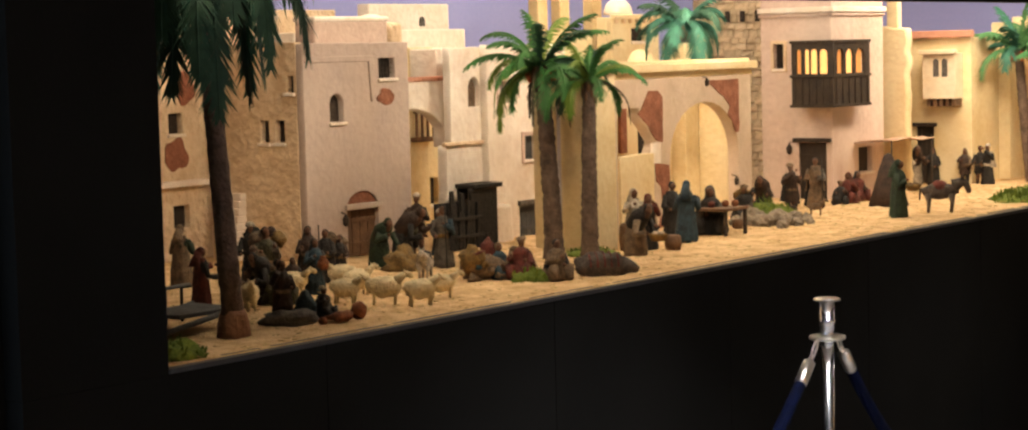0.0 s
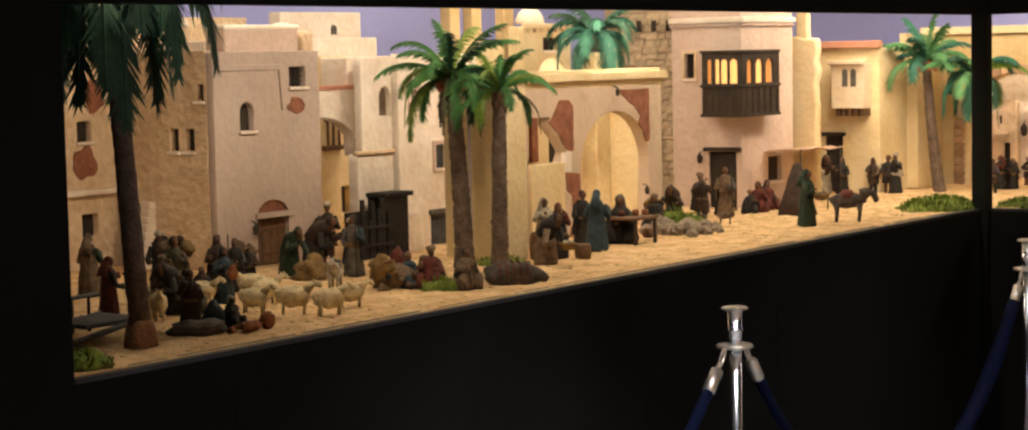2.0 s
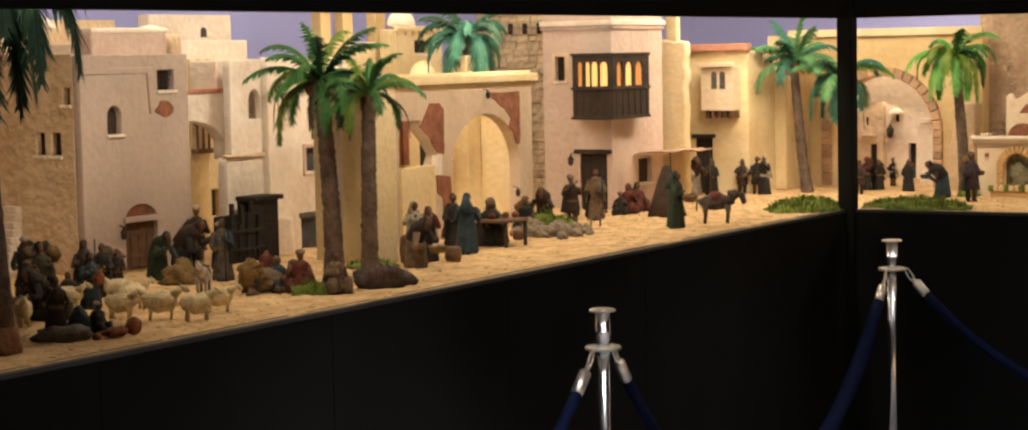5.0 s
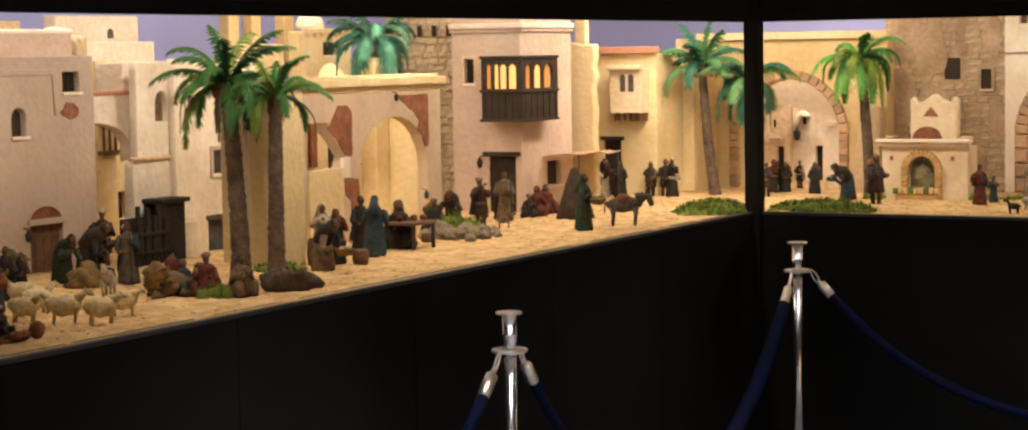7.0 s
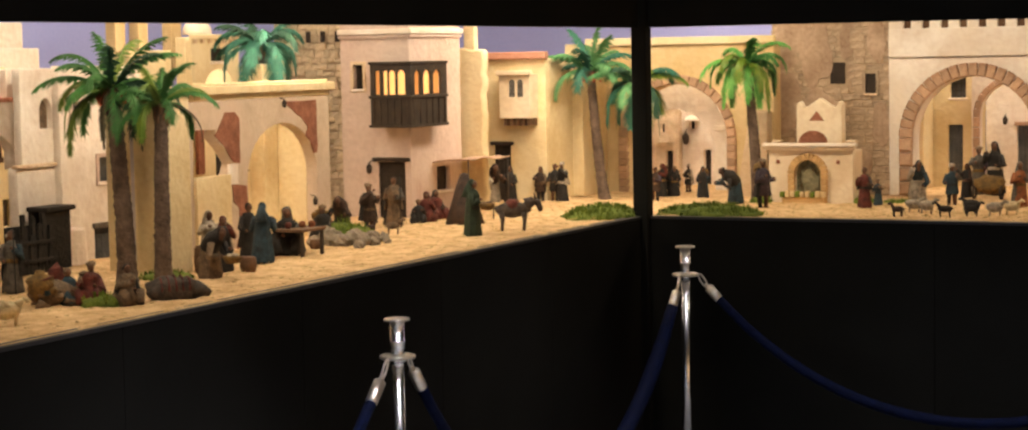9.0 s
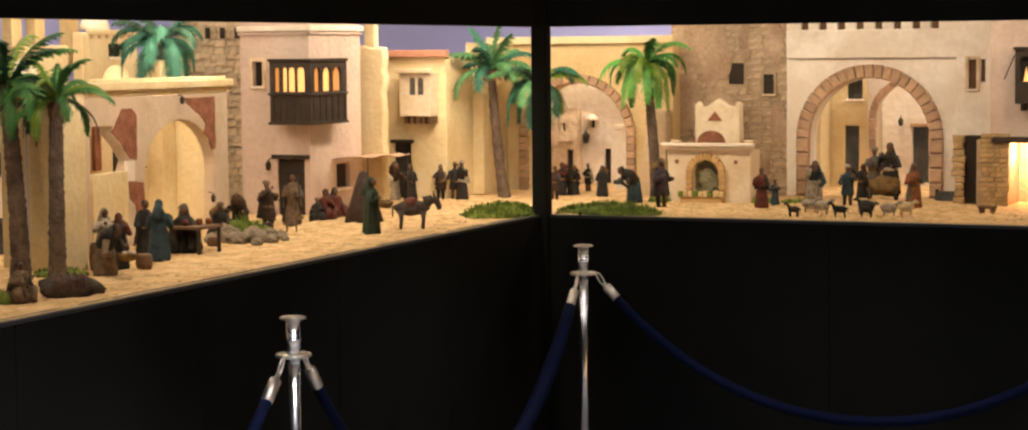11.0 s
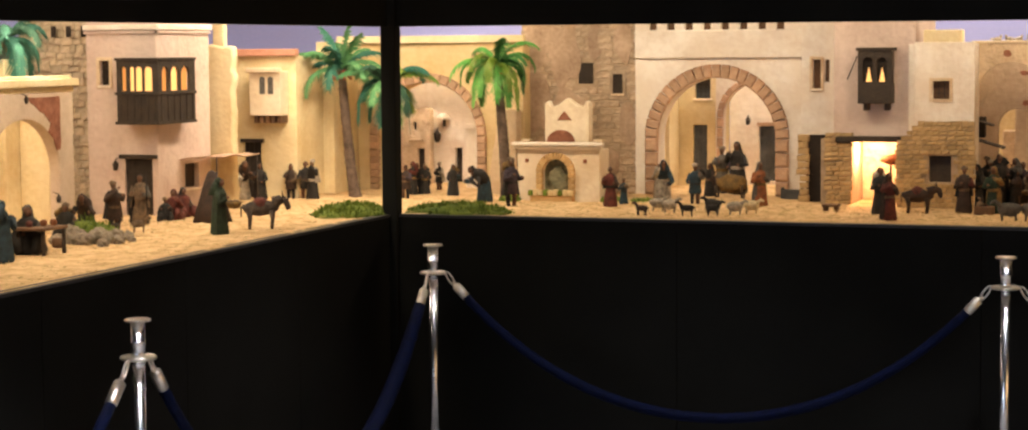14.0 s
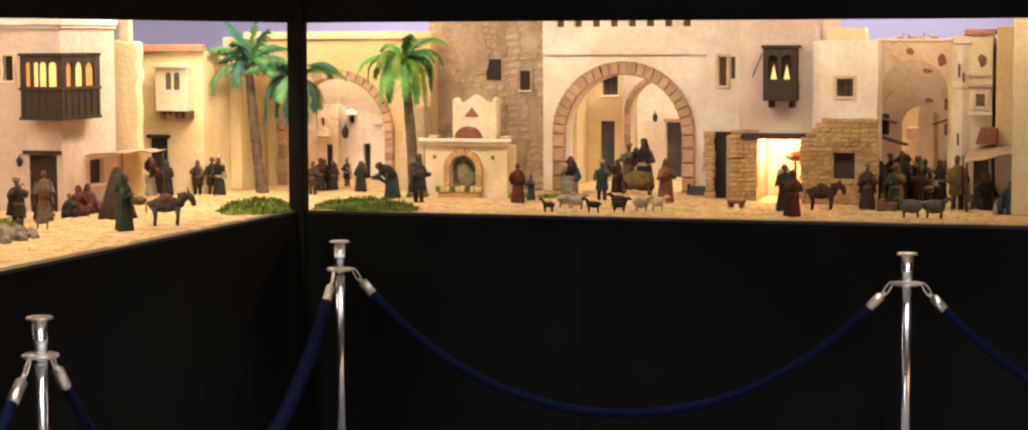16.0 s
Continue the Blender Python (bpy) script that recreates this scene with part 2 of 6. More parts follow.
def tube(bm, points, radii, seg=10, mi=0, caps=True):
    """A round bar through the points, with a radius at each."""
    points = [Vector(p) for p in points]
    rings, side = [], None
    for i, p in enumerate(points):
        way = (points[min(i + 1, len(points) - 1)] - points[max(i - 1, 0)]).normalized()
        if side is None:
            side = way.orthogonal().normalized()
        side = (side - way * side.dot(way)).normalized()
        up = way.cross(side)
        rings.append([bm.verts.new(p + radii[i] * (math.cos(a) * side + math.sin(a) * up)) for a in (2 * math.pi * k / seg for k in range(seg))])
    for r0, r1 in zip(rings, rings[1:]):
        for k in range(seg):
            f = bm.faces.new((r0[k], r0[(k + 1) % seg], r1[(k + 1) % seg], r1[k]))
            f.smooth, f.material_index = True, mi
    if caps:
        for ring in (rings[0][::-1], rings[-1]):
            bm.faces.new(ring).material_index = mi


def ball(bm, centre, radii, mi=0, seg=12, turn=None, rough=0.0):
    made = bmesh.ops.create_uvsphere(bm, u_segments=seg, v_segments=max(6, seg * 2 // 3), radius=1.0)["verts"]
    m = Matrix.Translation(centre) @ (turn or Matrix()) @ Matrix.Diagonal((*radii, 1))
    for v in made:
        k = 1 + rough * noise.noise(Vector(v.co) * 2.3 + Vector(centre) * 17)
        v.co = m @ (v.co * k)
    for f in {f for v in made for f in v.link_faces}:
        f.smooth, f.material_index = True, mi


def lathe(bm, centre, profile, seg=16, mi=0, folds=0.0, turns=7, squash=1.0):
    """A turned body: (radius, height) pairs; folds gives it pleats."""
    rings = []
    for r, z in profile:
        rings.append([bm.verts.new((centre[0] + r * (1 + folds * math.sin(turns * a + z * 9)) * math.cos(a), centre[1] + squash * r * (1 + folds * math.sin(turns * a + z * 9)) * math.sin(a), centre[2] + z))
                      for a in (2 * math.pi * k / seg for k in range(seg))])
    for r0, r1 in zip(rings, rings[1:]):
        for k in range(seg):
            f = bm.faces.new((r0[k], r0[(k + 1) % seg], r1[(k + 1) % seg], r1[k]))
            f.smooth, f.material_index = True, mi
    for ring in (rings[0][::-1], rings[-1]):
        bm.faces.new(ring).material_index = mi


def slab(outline, holes=(), thick=0.03, bevel=0.003):
    """A standing slab with holes through it: u across, z up, its front at d = 0 and its back at d = thick. Returns a bmesh."""
    cu = bpy.data.curves.new("outline", "CURVE")
    cu.dimensions, cu.fill_mode = "2D", "BOTH"
    cu.extrude, cu.bevel_depth, cu.bevel_resolution, cu.offset = thick / 2 - bevel, bevel, 1, -bevel
    for ring in (outline, *holes):
        sp = cu.splines.new("POLY")
        sp.points.add(len(ring) - 1)
        for p, (u, z) in zip(sp.points, ring):
            p.co = (u, z, 0, 1)
        sp.use_cyclic_u = True
    ob = bpy.data.objects.new("outline", cu)
    me = bpy.data.meshes.new_from_object(ob)
    bm = bmesh.new()
    bm.from_mesh(me)
    bpy.data.objects.remove(ob)
    bpy.data.curves.remove(cu)
    bpy.data.meshes.remove(me)
    for v in bm.verts:
        v.co = Vector((v.co.x, thick / 2 - v.co.z, v.co.y))
    return bm


def rect(u0, u1, z0, z1):
    return [(u0, z0), (u1, z0), (u1, z1), (u0, z1)]


def arch(u0, u1, z0, z1, steps=14, rise=None):
    """The outline of an arched opening; rise is the height of its curve."""
    r = (u1 - u0) / 2
    h = rise or r
    return [(u0, z0), (u1, z0)] + [((u0 + u1) / 2 + r * math.cos(a), z1 - h + h * math.sin(a)) for a in (math.pi * k / steps for k in range(steps + 1))]


def worn(ring, amount=0.002, step=0.03):
    """The same outline with more points, set slightly uneven, as hand-modelled edges are."""
    out = []
    for (u0, z0), (u1, z1) in zip(ring, ring[1:] + ring[:1]):
        n = max(1, round(math.hypot(u1 - u0, z1 - z0) / step))
        for k in range(n):
            u, z = u0 + (u1 - u0) * k / n, z0 + (z1 - z0) * k / n
            shift = noise.noise_vector(Vector((u * 23, z * 23, 1.7)))
            out.append((u + amount * shift.x, z + amount * shift.y))
    return out


def blotch(u, z, ru, rz, seed, n=22):
    """An uneven round patch."""
    out = []
    for k in range(n):
        a = 2 * math.pi * k / n
        s = 1 + 0.45 * noise.noise(Vector((math.cos(a) * 1.2, math.sin(a) * 1.2, seed)))
        out.append((u + ru * s * math.cos(a), z + rz * s * math.sin(a)))
    return out


def plane_of(axis, c):
    """Where a standing face lies: axis 'y' looks towards -Y at y = c, axis 'x' looks towards +X at x = c; u runs along it."""
    return pose(0, c, 0) if axis == "y" else pose(c, 0, 0, 0, 0, 90)


def thing(name, at, label, category, group="", kind=""):
    ob = new(name)
    ob.empty_display_size = 0.05
    ob.matrix_basis = pose(*at)
    return tagged(ob, label, category, group, kind)


def part(name, bm, mat, parent=None, label="", m=None):
    """Links a bmesh, in world places (or moved by m), as one mesh object under its thing."""
    me = bpy.data.meshes.new(name)
    if m:
        bm.transform(m)
    bm.normal_update()
    bm.to_mesh(me)
    bm.free()
    for one in mat if isinstance(mat, (list, tuple)) else (mat,):
        me.materials.append(one)
    ob = new(name, me)
    if parent:
        ob.parent = parent
        up = parent
        inv = Matrix()
        while up:
            inv = inv @ (up.matrix_parent_inverse @ up.matrix_basis).inverted() if not up.parent else (up.matrix_parent_inverse @ up.matrix_basis).inverted() @ inv
            up = up.parent
        ob.matrix_parent_inverse = inv
    return tagged(ob, label) if label else ob


def structure(name, bm, mat, label, category):
    return tagged(part(name, bm, mat), label, category, kind="structure")


# ---- parts of the model houses ----
def block(h, lo, hi, mat, name="wall", bevel=0.006, label=""):
    bm = bmesh.new()
    box(bm, lo, hi, 0, bevel)
    return part(name, bm, mat, h, label)


def face(h, axis, c, ring, mat, holes=(), thick=0.03, name="wall", label="", wear=0.002):
    return part(name, slab(worn(ring, wear), [worn(r, wear * 0.6, 0.02) if len(r) < 6 else r for r in holes], thick), mat, h, label, plane_of(axis, c))


def pane(h, axis, c, u0, u1, z0, z1, mat=None, depth=0.024, lattice=0, sill=True, frame=None, sill_mat=None, name="window"):
    """A sheet set back in a window's opening, dark for the shade inside, with its bars, sill and frame."""
    m = plane_of(axis, c)
    bm = bmesh.new()
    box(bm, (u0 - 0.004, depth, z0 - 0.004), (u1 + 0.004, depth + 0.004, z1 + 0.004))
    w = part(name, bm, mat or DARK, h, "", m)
    if lattice:
        bm = bmesh.new()
        for k in range(1, lattice):
            u, z = u0 + (u1 - u0) * k / lattice, z0 + (z1 - z0) * k / lattice
            box(bm, (u - 0.0015, depth - 0.008, z0), (u + 0.0015, depth - 0.004, z1))
            box(bm, (u0, depth - 0.012, z - 0.0015), (u1, depth - 0.008, z + 0.0015))
        part("lattice", bm, WOOD, w, "", m)
    if sill:
        bm = bmesh.new()
        box(bm, (u0 - 0.008, -0.010, z0 - 0.012), (u1 + 0.008, 0.004, z0 - 0.001), 0, 0.003)
        part("window_sill", bm, sill_mat or WHITE, w, "", m)
    if frame:
        out = rect(u0 - 0.014, u1 + 0.014, z0 - 0.014, z1 + 0.014)
        part("window_frame", slab(worn(out, 0.0015, 0.02), [rect(u0, u1, z0, z1)], 0.012, 0.002), frame, w, "", m @ pose(0, -0.007, 0))
    return w


def door(h, axis, c, u0, u1, z0, z1, mat, depth=0.016, planks=4, lintel=None, over=0.012):
    m = plane_of(axis, c)
    bm = bmesh.new()
    for z in (z0 + (z1 - z0) * 0.25, z0 + (z1 - z0) * 0.75):
        box(bm, (u0, depth - 0.004, z - 0.006), (u1, depth + 0.001, z + 0.006), 0, 0.001)
    box(bm, (u0, depth + 0.004, z0), (u1, depth + 0.007, z1))
    d = part("door", bm, mat, h, "", m)
    for k in range(planks):
        a, b = u0 + (u1 - u0) * k / planks, u0 + (u1 - u0) * (k + 1) / planks
        bm = bmesh.new()
        box(bm, (a + 0.0008, depth, z0), (b - 0.0008, depth + 0.0045, z1), 0, 0.0012)
        part("plank", bm, mat, d, "", m)
    if lintel:
        bm = bmesh.new()
        box(bm, (u0 - over, -0.012, z1 - 0.002), (u1 + over, 0.012, z1 + 0.016), 0, 0.003)
        part("lintel", bm, lintel, h, "", m)
    return d


def patch(h, axis, c, u, z, ru, rz, seed, label="bare red brick where plaster fell off"):
    part("bare_patch", slab(blotch(u, z, ru, rz, seed), (), 0.006, 0.001), BRICKRED, h, label, plane_of(axis, c) @ pose(0, -0.003, 0))


def ledge(h, axis, c, u0, u1, z0, z1, out, mat, name="ledge"):
    bm = bmesh.new()
    box(bm, (u0, -out, z0), (u1, 0.006, z1), 0, min(0.004, (z1 - z0) * 0.4))
    return part(name, bm, mat, h, "", plane_of(axis, c))


def dome(h, centre, r, hz, mat, name="dome"):
    bm = bmesh.new()
    lathe(bm, centre, [(r * math.cos(a), hz * math.sin(a)) for a in (math.pi / 2 * k / 9 for k in range(9))] + [(0.002, hz)], 28)
    part(name, bm, mat, h)


def lantern(h, axis, c, u, z, s=0.03):
    m = plane_of(axis, c)
    bm = bmesh.new()
    lathe(bm, (u, -0.018, z), [(0.004, -s), (s * 0.35, -s * 0.8), (s * 0.45, 0), (s * 0.2, s * 0.3), (0.002, s * 0.6)], 8)
    tube(bm, [(u, -0.018, z + s * 0.55), (u, 0.004, z + s * 0.8)], [0.002, 0.002], 6)
    part("lantern", bm, WOOD, h, "small dark metal lantern", m)


PIECES = {}


def piece_mesh(mat, variant, w, hgt, d, chip=0.12):
    """A rounded, slightly crooked stone or brick, shared between alike pieces."""
    key = (mat.name, variant, round(w, 3), round(hgt, 3), round(d, 3))
    if key not in PIECES:
        bm = bmesh.new()
        box(bm, (-w / 2, -d, -hgt / 2), (w / 2, d, hgt / 2))
        for v in bm.verts:
            v.co += noise.noise_vector(Vector(v.co) * 40 + Vector((variant * 3.1, 0, 0))) * min(w, hgt) * chip
        edges = [e for e in bm.edges if max(x.co.y for x in e.verts) < 0]
        bmesh.ops.bevel(bm, geom=edges, offset=min(w, hgt) * 0.14, segments=1, affect="EDGES")
        me = bpy.data.meshes.new("stone")
        bm.to_mesh(me)
        bm.free()
        me.materials.append(mat)
        PIECES[key] = me
    return PIECES[key]


def piece(name, me, parent, m):
    ob = new(name, me)
    ob.parent = parent
    ob.matrix_parent_inverse = parent.matrix_basis.inverted() if not parent.parent else Matrix()
    ob.matrix_basis = m
    return ob


def courses(h, axis, c, u0, u1, z0, z1, w, hgt, mat, keep=lambda u, z: True, d=0.008, seed=3, name="stone", rubble=False):
    """Stones in uneven courses over a wall's face."""
    rng = random.Random(seed)
    m = plane_of(axis, c)
    z = z0 + hgt / 2
    while z < z1:
        u = u0 - rng.random() * w * 0.8
        while u < u1:
            wide = w * rng.uniform(0.6, 1.45)
            mid = min(max(u + wide / 2, u0 + w * 0.3), u1 - w * 0.3)
            if u + wide > u0 + w * 0.3 and keep(mid, z):
                me = piece_mesh(mat, rng.randrange(5), w, hgt, d)
                tilt, lift, tall = (9, 0.22 * hgt, rng.uniform(0.7, 1.3)) if rubble else (3, 0.0, rng.uniform(0.8, 1.04))
                piece(name, me, h, m @ pose(mid, rng.uniform(-0.003, 0.002), z + rng.uniform(-lift, lift), rng.uniform(-tilt, tilt), rng.uniform(-tilt, tilt), rng.uniform(-3, 3)) @ Matrix.Diagonal((wide / w * 0.97, 1, tall, 1)))
            u += wide
        z += hgt


def voussoirs(h, axis, c, u0, u1, z0, zs, width, n, mat, rise=None, jambs=(True, True), course=0.035):
    """Bricks round an arch whose opening runs from u0 to u1 and springs at zs, and down its sides."""
    m = plane_of(axis, c)
    r = (u1 - u0) / 2
    hgt = rise or r
    mid = (u0 + u1) / 2
    step = math.pi / n
    me = piece_mesh(mat, 1, (r + width / 2) * step * 0.94, width, 0.014, 0.06)
    for k in range(n):
        a = step * (k + 0.5)
        piece("brick", me, h, m @ pose(mid + (r + width / 2) * math.cos(a), -0.004, zs + (hgt + width / 2) * math.sin(a), 0, 90 - math.degrees(a), 0))
    rows = max(1, round((zs - z0) / course))
    me2 = piece_mesh(mat, 2, width, (zs - z0) / rows * 0.94, 0.014, 0.06)
    for side, on in ((-1, jambs[0]), (1, jambs[1])):
        for k in range(rows if on else 0):
            piece("brick", me2, h, m @ pose(mid + side * (r + width / 2), -0.004, z0 + (k + 0.5) * (zs - z0) / rows))


# ---- the hall: black walls with the two long openings, floor and ceiling ----
SILL, TOP, Z = 1.075, 1.858, 1.072
bm = bmesh.new()
for k in range(6):
    y1 = -0.032 - k * 0.89
    box(bm, (-0.05, max(y1 - 0.888, -5.36), 0.0), (0.0, y1, SILL - 0.012), 0, 0.0015)
structure("wall_left", bm, BLACK, "black painted wall panels under the long display opening", "wall")
bm = bmesh.new()
for k in range(5):
    x0 = 0.032 + k * 1.2
    box(bm, (x0, 0.0, 0.0), (x0 + 1.198, 0.05, SILL - 0.012), 0, 0.0015)
structure("wall_right", bm, BLACK, "black painted wall panels under the second display opening", "wall")
bm = bmesh.new()
box(bm, (-0.05, -5.36, TOP), (0.0, -0.032, 3.2), 0, 0.002)
structure("wall_left_header", bm, BLACK, "black painted wall over the display opening", "wall")
bm = bmesh.new()
box(bm, (0.032, 0.0, TOP), (6.03, 0.05, 3.2), 0, 0.002)
structure("wall_right_header", bm, BLACK, "black painted wall over the second display opening", "wall")
bm = bmesh.new()
box(bm, (-0.05, -5.36, SILL - 0.012), (0.0, -4.97, TOP), 0, 0.002)
structure("wall_left_end", bm, BLACK, "black painted wall at the end of the display opening", "wall")
bm = bmesh.new()
box(bm, (-0.032, -0.032, 0.0), (0.032, 0.032, 3.2), 0, 0.003)
structure("corner_post", bm, BLACK, "black corner post between the two display openings", "post")
bm = bmesh.new()
box(bm, (-0.05, -4.97, SILL - 0.0115), (0.004, -0.033, SILL), 0, 0.002)
box(bm, (0.033, -0.004, SILL - 0.0115), (6.0, 0.05, SILL), 0, 0.002)
structure("trim_sill", bm, GREY_TRIM, "thin dark grey edging along the display sill", "trim")
bm = bmesh.new()
box(bm, (3.9, 0.05, 0.9), (3.95, 2.6, 2.7))
box(bm, (-2.6, -5.2, 0.9), (-0.05, -5.15, 2.7))
structure("wall_display_ends", bm, BLACK, "dark end walls inside the display", "wall")
bm = bmesh.new()
box(bm, (-2.6, -5.2, 2.7), (-0.05, 2.6, 2.75))
box(bm, (-0.05, 0.05, 2.7), (3.95, 2.6, 2.75))
structure("ceiling_display", bm, BLACK, "dark lid over the lit display", "ceiling")
bm = bmesh.new()
box(bm, (-8.0, -14.0, -0.05), (9.0, 0.0, 0.0))
structure("floor", bm, FLOOR, "polished grey stone hall floor", "floor")
bm = bmesh.new()
box(bm, (-8.0, -14.0, 3.2), (9.0, 0.05, 3.25))
structure("ceiling", bm, BLACK, "black hall ceiling", "ceiling")
bm = bmesh.new()
box(bm, (6.03, -0.02, 0.0), (9.0, 0.05, 3.2))
box(bm, (-8.0, -5.42, 0.0), (-0.05, -5.36, 3.2))
box(bm, (-8.05, -14.0, 0.0), (-8.0, -5.36, 3.2))
structure("wall_hall", bm, BLACK, "black hall walls", "wall")
bm = bmesh.new()
box(bm, (9.0, -14.0, 0.0), (9.05, 0.0, 3.2))
structure("wall_east", bm, BLACK, "black hall wall", "wall")
part_wall = slab(rect(-8.0, 9.0, 0.0, 3.2), [rect(-7.6, 2.4, 0.02, 2.6)], 0.1, 0.002)
structure("wall_south", part_wall, BLACK, "black hall wall with a window", "wall").matrix_basis = pose(0, -14.1, 0)
bm = bmesh.new()
box(bm, (-7.6, -14.09, 0.02), (2.4, -14.07, 2.6))
structure("window_1", bm, DAYLIGHT, "bright window with bluish daylight", "window")
# added glowing sheet, out of view, that gives the posts a brown reflection
bm = bmesh.new()
box(bm, (8.985, -7.5, 0.3), (8.995, -1.0, 2.6))
structure("warm_reflection_sheet", bm, HALLGLOW, "unseen warm glowing sheet added for the steel posts to mirror", "window")

# painted sky round the back of the display
bm = bmesh.new()
line = [(-2.45, -5.15), (-2.45, 1.6)] + [(-1.65 - 0.8 * math.cos(a), 1.6 + 0.8 * math.sin(a)) for a in (math.pi / 2 * k / 10 for k in range(1, 11))] + [(3.9, 2.4)]
low, high = [[bm.verts.new((x, y, z)) for x, y in line] for z in (0.95, 2.7)]
for k in range(len(line) - 1):
    bm.faces.new((low[k], low[k + 1], high[k + 1], high[k])).smooth = True
structure("backdrop", bm, SKY, "lilac-blue painted sky behind the village", "backdrop")

# sand over the display's bed
bm = bmesh.new()
STEP = 0.022
nx, ny = int(6.3 / STEP), int(7.5 / STEP)
grid = {}
for i in range(nx + 1):
    for j in range(ny + 1):
        x, y = -2.44 + i * STEP, -5.13 + j * STEP
        if x > 0.01 and y < 0.01:
            continue
        x, y = (min(x, -0.006) if y < 0.03 else x), (max(y, 0.006) if x > 0.0 else y)
        z = Z + 0.006 * noise.noise(Vector((x * 5, y * 5, 0))) + 0.006 * noise.noise(Vector((x * 17, y * 17, 3))) + 0.004 * noise.noise(Vector((x * 41, y * 41, 5)))
        grid[i, j] = bm.verts.new((x, y, z))
for (i, j) in list(grid):
    ring = [grid.get(k) for k in ((i, j), (i + 1, j), (i + 1, j + 1), (i, j + 1))]
    if all(ring):
        bm.faces.new(ring).smooth = True
structure("ground", bm, SAND, "uneven golden sand with bits of straw", "ground")

# ---- the model village, left wing ----
HOUSES = "houses of the model village"


def house(at, label):
    return thing("house", (at[0], at[1], Z), label, "house", HOUSES)


# little steps between the first two houses
h = thing("steps", (-1.5, -3.3, Z), "narrow whitewashed steps beside the corner house", "steps", HOUSES)
for k in range(9):
    block(h, (-1.575, -3.25 + k * 0.006, Z + k * 0.024), (-1.515, -3.175, Z + (k + 1) * 0.024), WHITE, "step", 0.004)
# cream house at the end of the street
h = house((-1.8, -3.7), "cream plaster model house with dark square windows and bare brick patches")
face(h, "x", -1.70, rect(-4.1, -3.0, Z, 2.0), CREAM, [rect(-3.327, -3.267, 1.484, 1.549), rect(-3.319, -3.25, 1.178, 1.251)])
block(h, (-2.2, -4.1, Z), (-1.73, -3.0, 1.99), CREAM)
pane(h, "x", -1.70, -3.327, -3.267, 1.484, 1.549)
pane(h, "x", -1.70, -3.319, -3.25, 1.178, 1.251, sill=False)
ledge(h, "x", -1.70, -3.9, -3.05, 1.312, 1.332, 0.025, WHITE)
patch(h, "x", -1.70, -3.305, 1.41, 0.05, 0.055, 4.2)
patch(h, "x", -1.70, -3.25, 1.63, 0.04, 0.05, 8.2)

# tall corner house with the round-headed door
h = house((-1.5, -2.9), "tall greige corner house with arched brick door head and small windows")
AX, AY = -1.255, -3.17
a_holes = [arch(-3.049, -2.983, 1.51, 1.60), rect(-2.806, -2.724, 1.645, 1.71), arch(-2.985, -2.825, Z - 0.02, 1.285, rise=0.055)]
face(h, "x", AX, rect(AY, -2.655, Z - 0.01, 1.762), GREIGE, a_holes)
face(h, "y", AY, rect(-1.68, AX - 0.03, Z - 0.01, 1.768), CREAM,
     [rect(-1.328, -1.298, 1.609, 1.662), rect(-1.448, -1.411, 1.45, 1.521), rect(-1.383, -1.343, 1.45, 1.521)], wear=0.004, label="rough cream plaster wall")
block(h, (-1.68, AY + 0.03, Z), (AX - 0.03, -2.655, 1.755), GREIGE)
pane(h, "x", AX, -3.049, -2.983, 1.51, 1.60, WOOD)
pane(h, "x", AX, -2.806, -2.724, 1.645, 1.71, lattice=4)
for u0, u1, z0, z1 in ((-1.328, -1.298, 1.609, 1.662), (-1.448, -1.411, 1.45, 1.521), (-1.383, -1.343, 1.45, 1.521)):
    pane(h, "y", AY, u0, u1, z0, z1, WOOD)
door(h, "x", AX, -2.982, -2.828, Z, 1.226, BROWNWOOD, lintel=GREIGE)
part("door_head", slab(arch(-2.985, -2.825, 1.232, 1.285, rise=0.05), (), 0.01, 0.001), BRICKRED, h, "bare red brick over the door", plane_of("x", AX) @ pose(0, 0.01, 0))
patch(h, "x", AX, -2.775, 1.585, 0.042, 0.028, 1.1)
# raised plaster band on the upper storey
part("band", slab([(-3.165, 1.70), (-2.86, 1.70), (-2.85, 1.57), (-2.835, 1.57), (-2.835, 1.72), (-3.165, 1.72)], (), 0.012, 0.003), GREIGE, h, "", plane_of("x", AX) @ pose(0, -0.006, 0))
lantern(h, "x", AX, -3.01, 1.20, 0.025)
block(h, (-1.47, -2.97, 1.752), (-1.385, -2.602, 1.836), PINK, "parapet", 0.008, "pinkish plaster roof parapet")
block(h, (-1.475, -2.975, 1.832), (-1.38, -2.598, 1.85), WHITE, "parapet_coping", 0.007)
block(h, (-1.47, -2.585, 1.75), (-1.39, -2.515, 1.83), CREAM, "chimney", 0.016)
block(h, (-1.72, -2.97, 1.74), (-1.47, -2.60, 1.80), WHITE, "roof")
dome(h, (-1.62, -2.42, 1.80), 0.075, 0.065, WHITE)

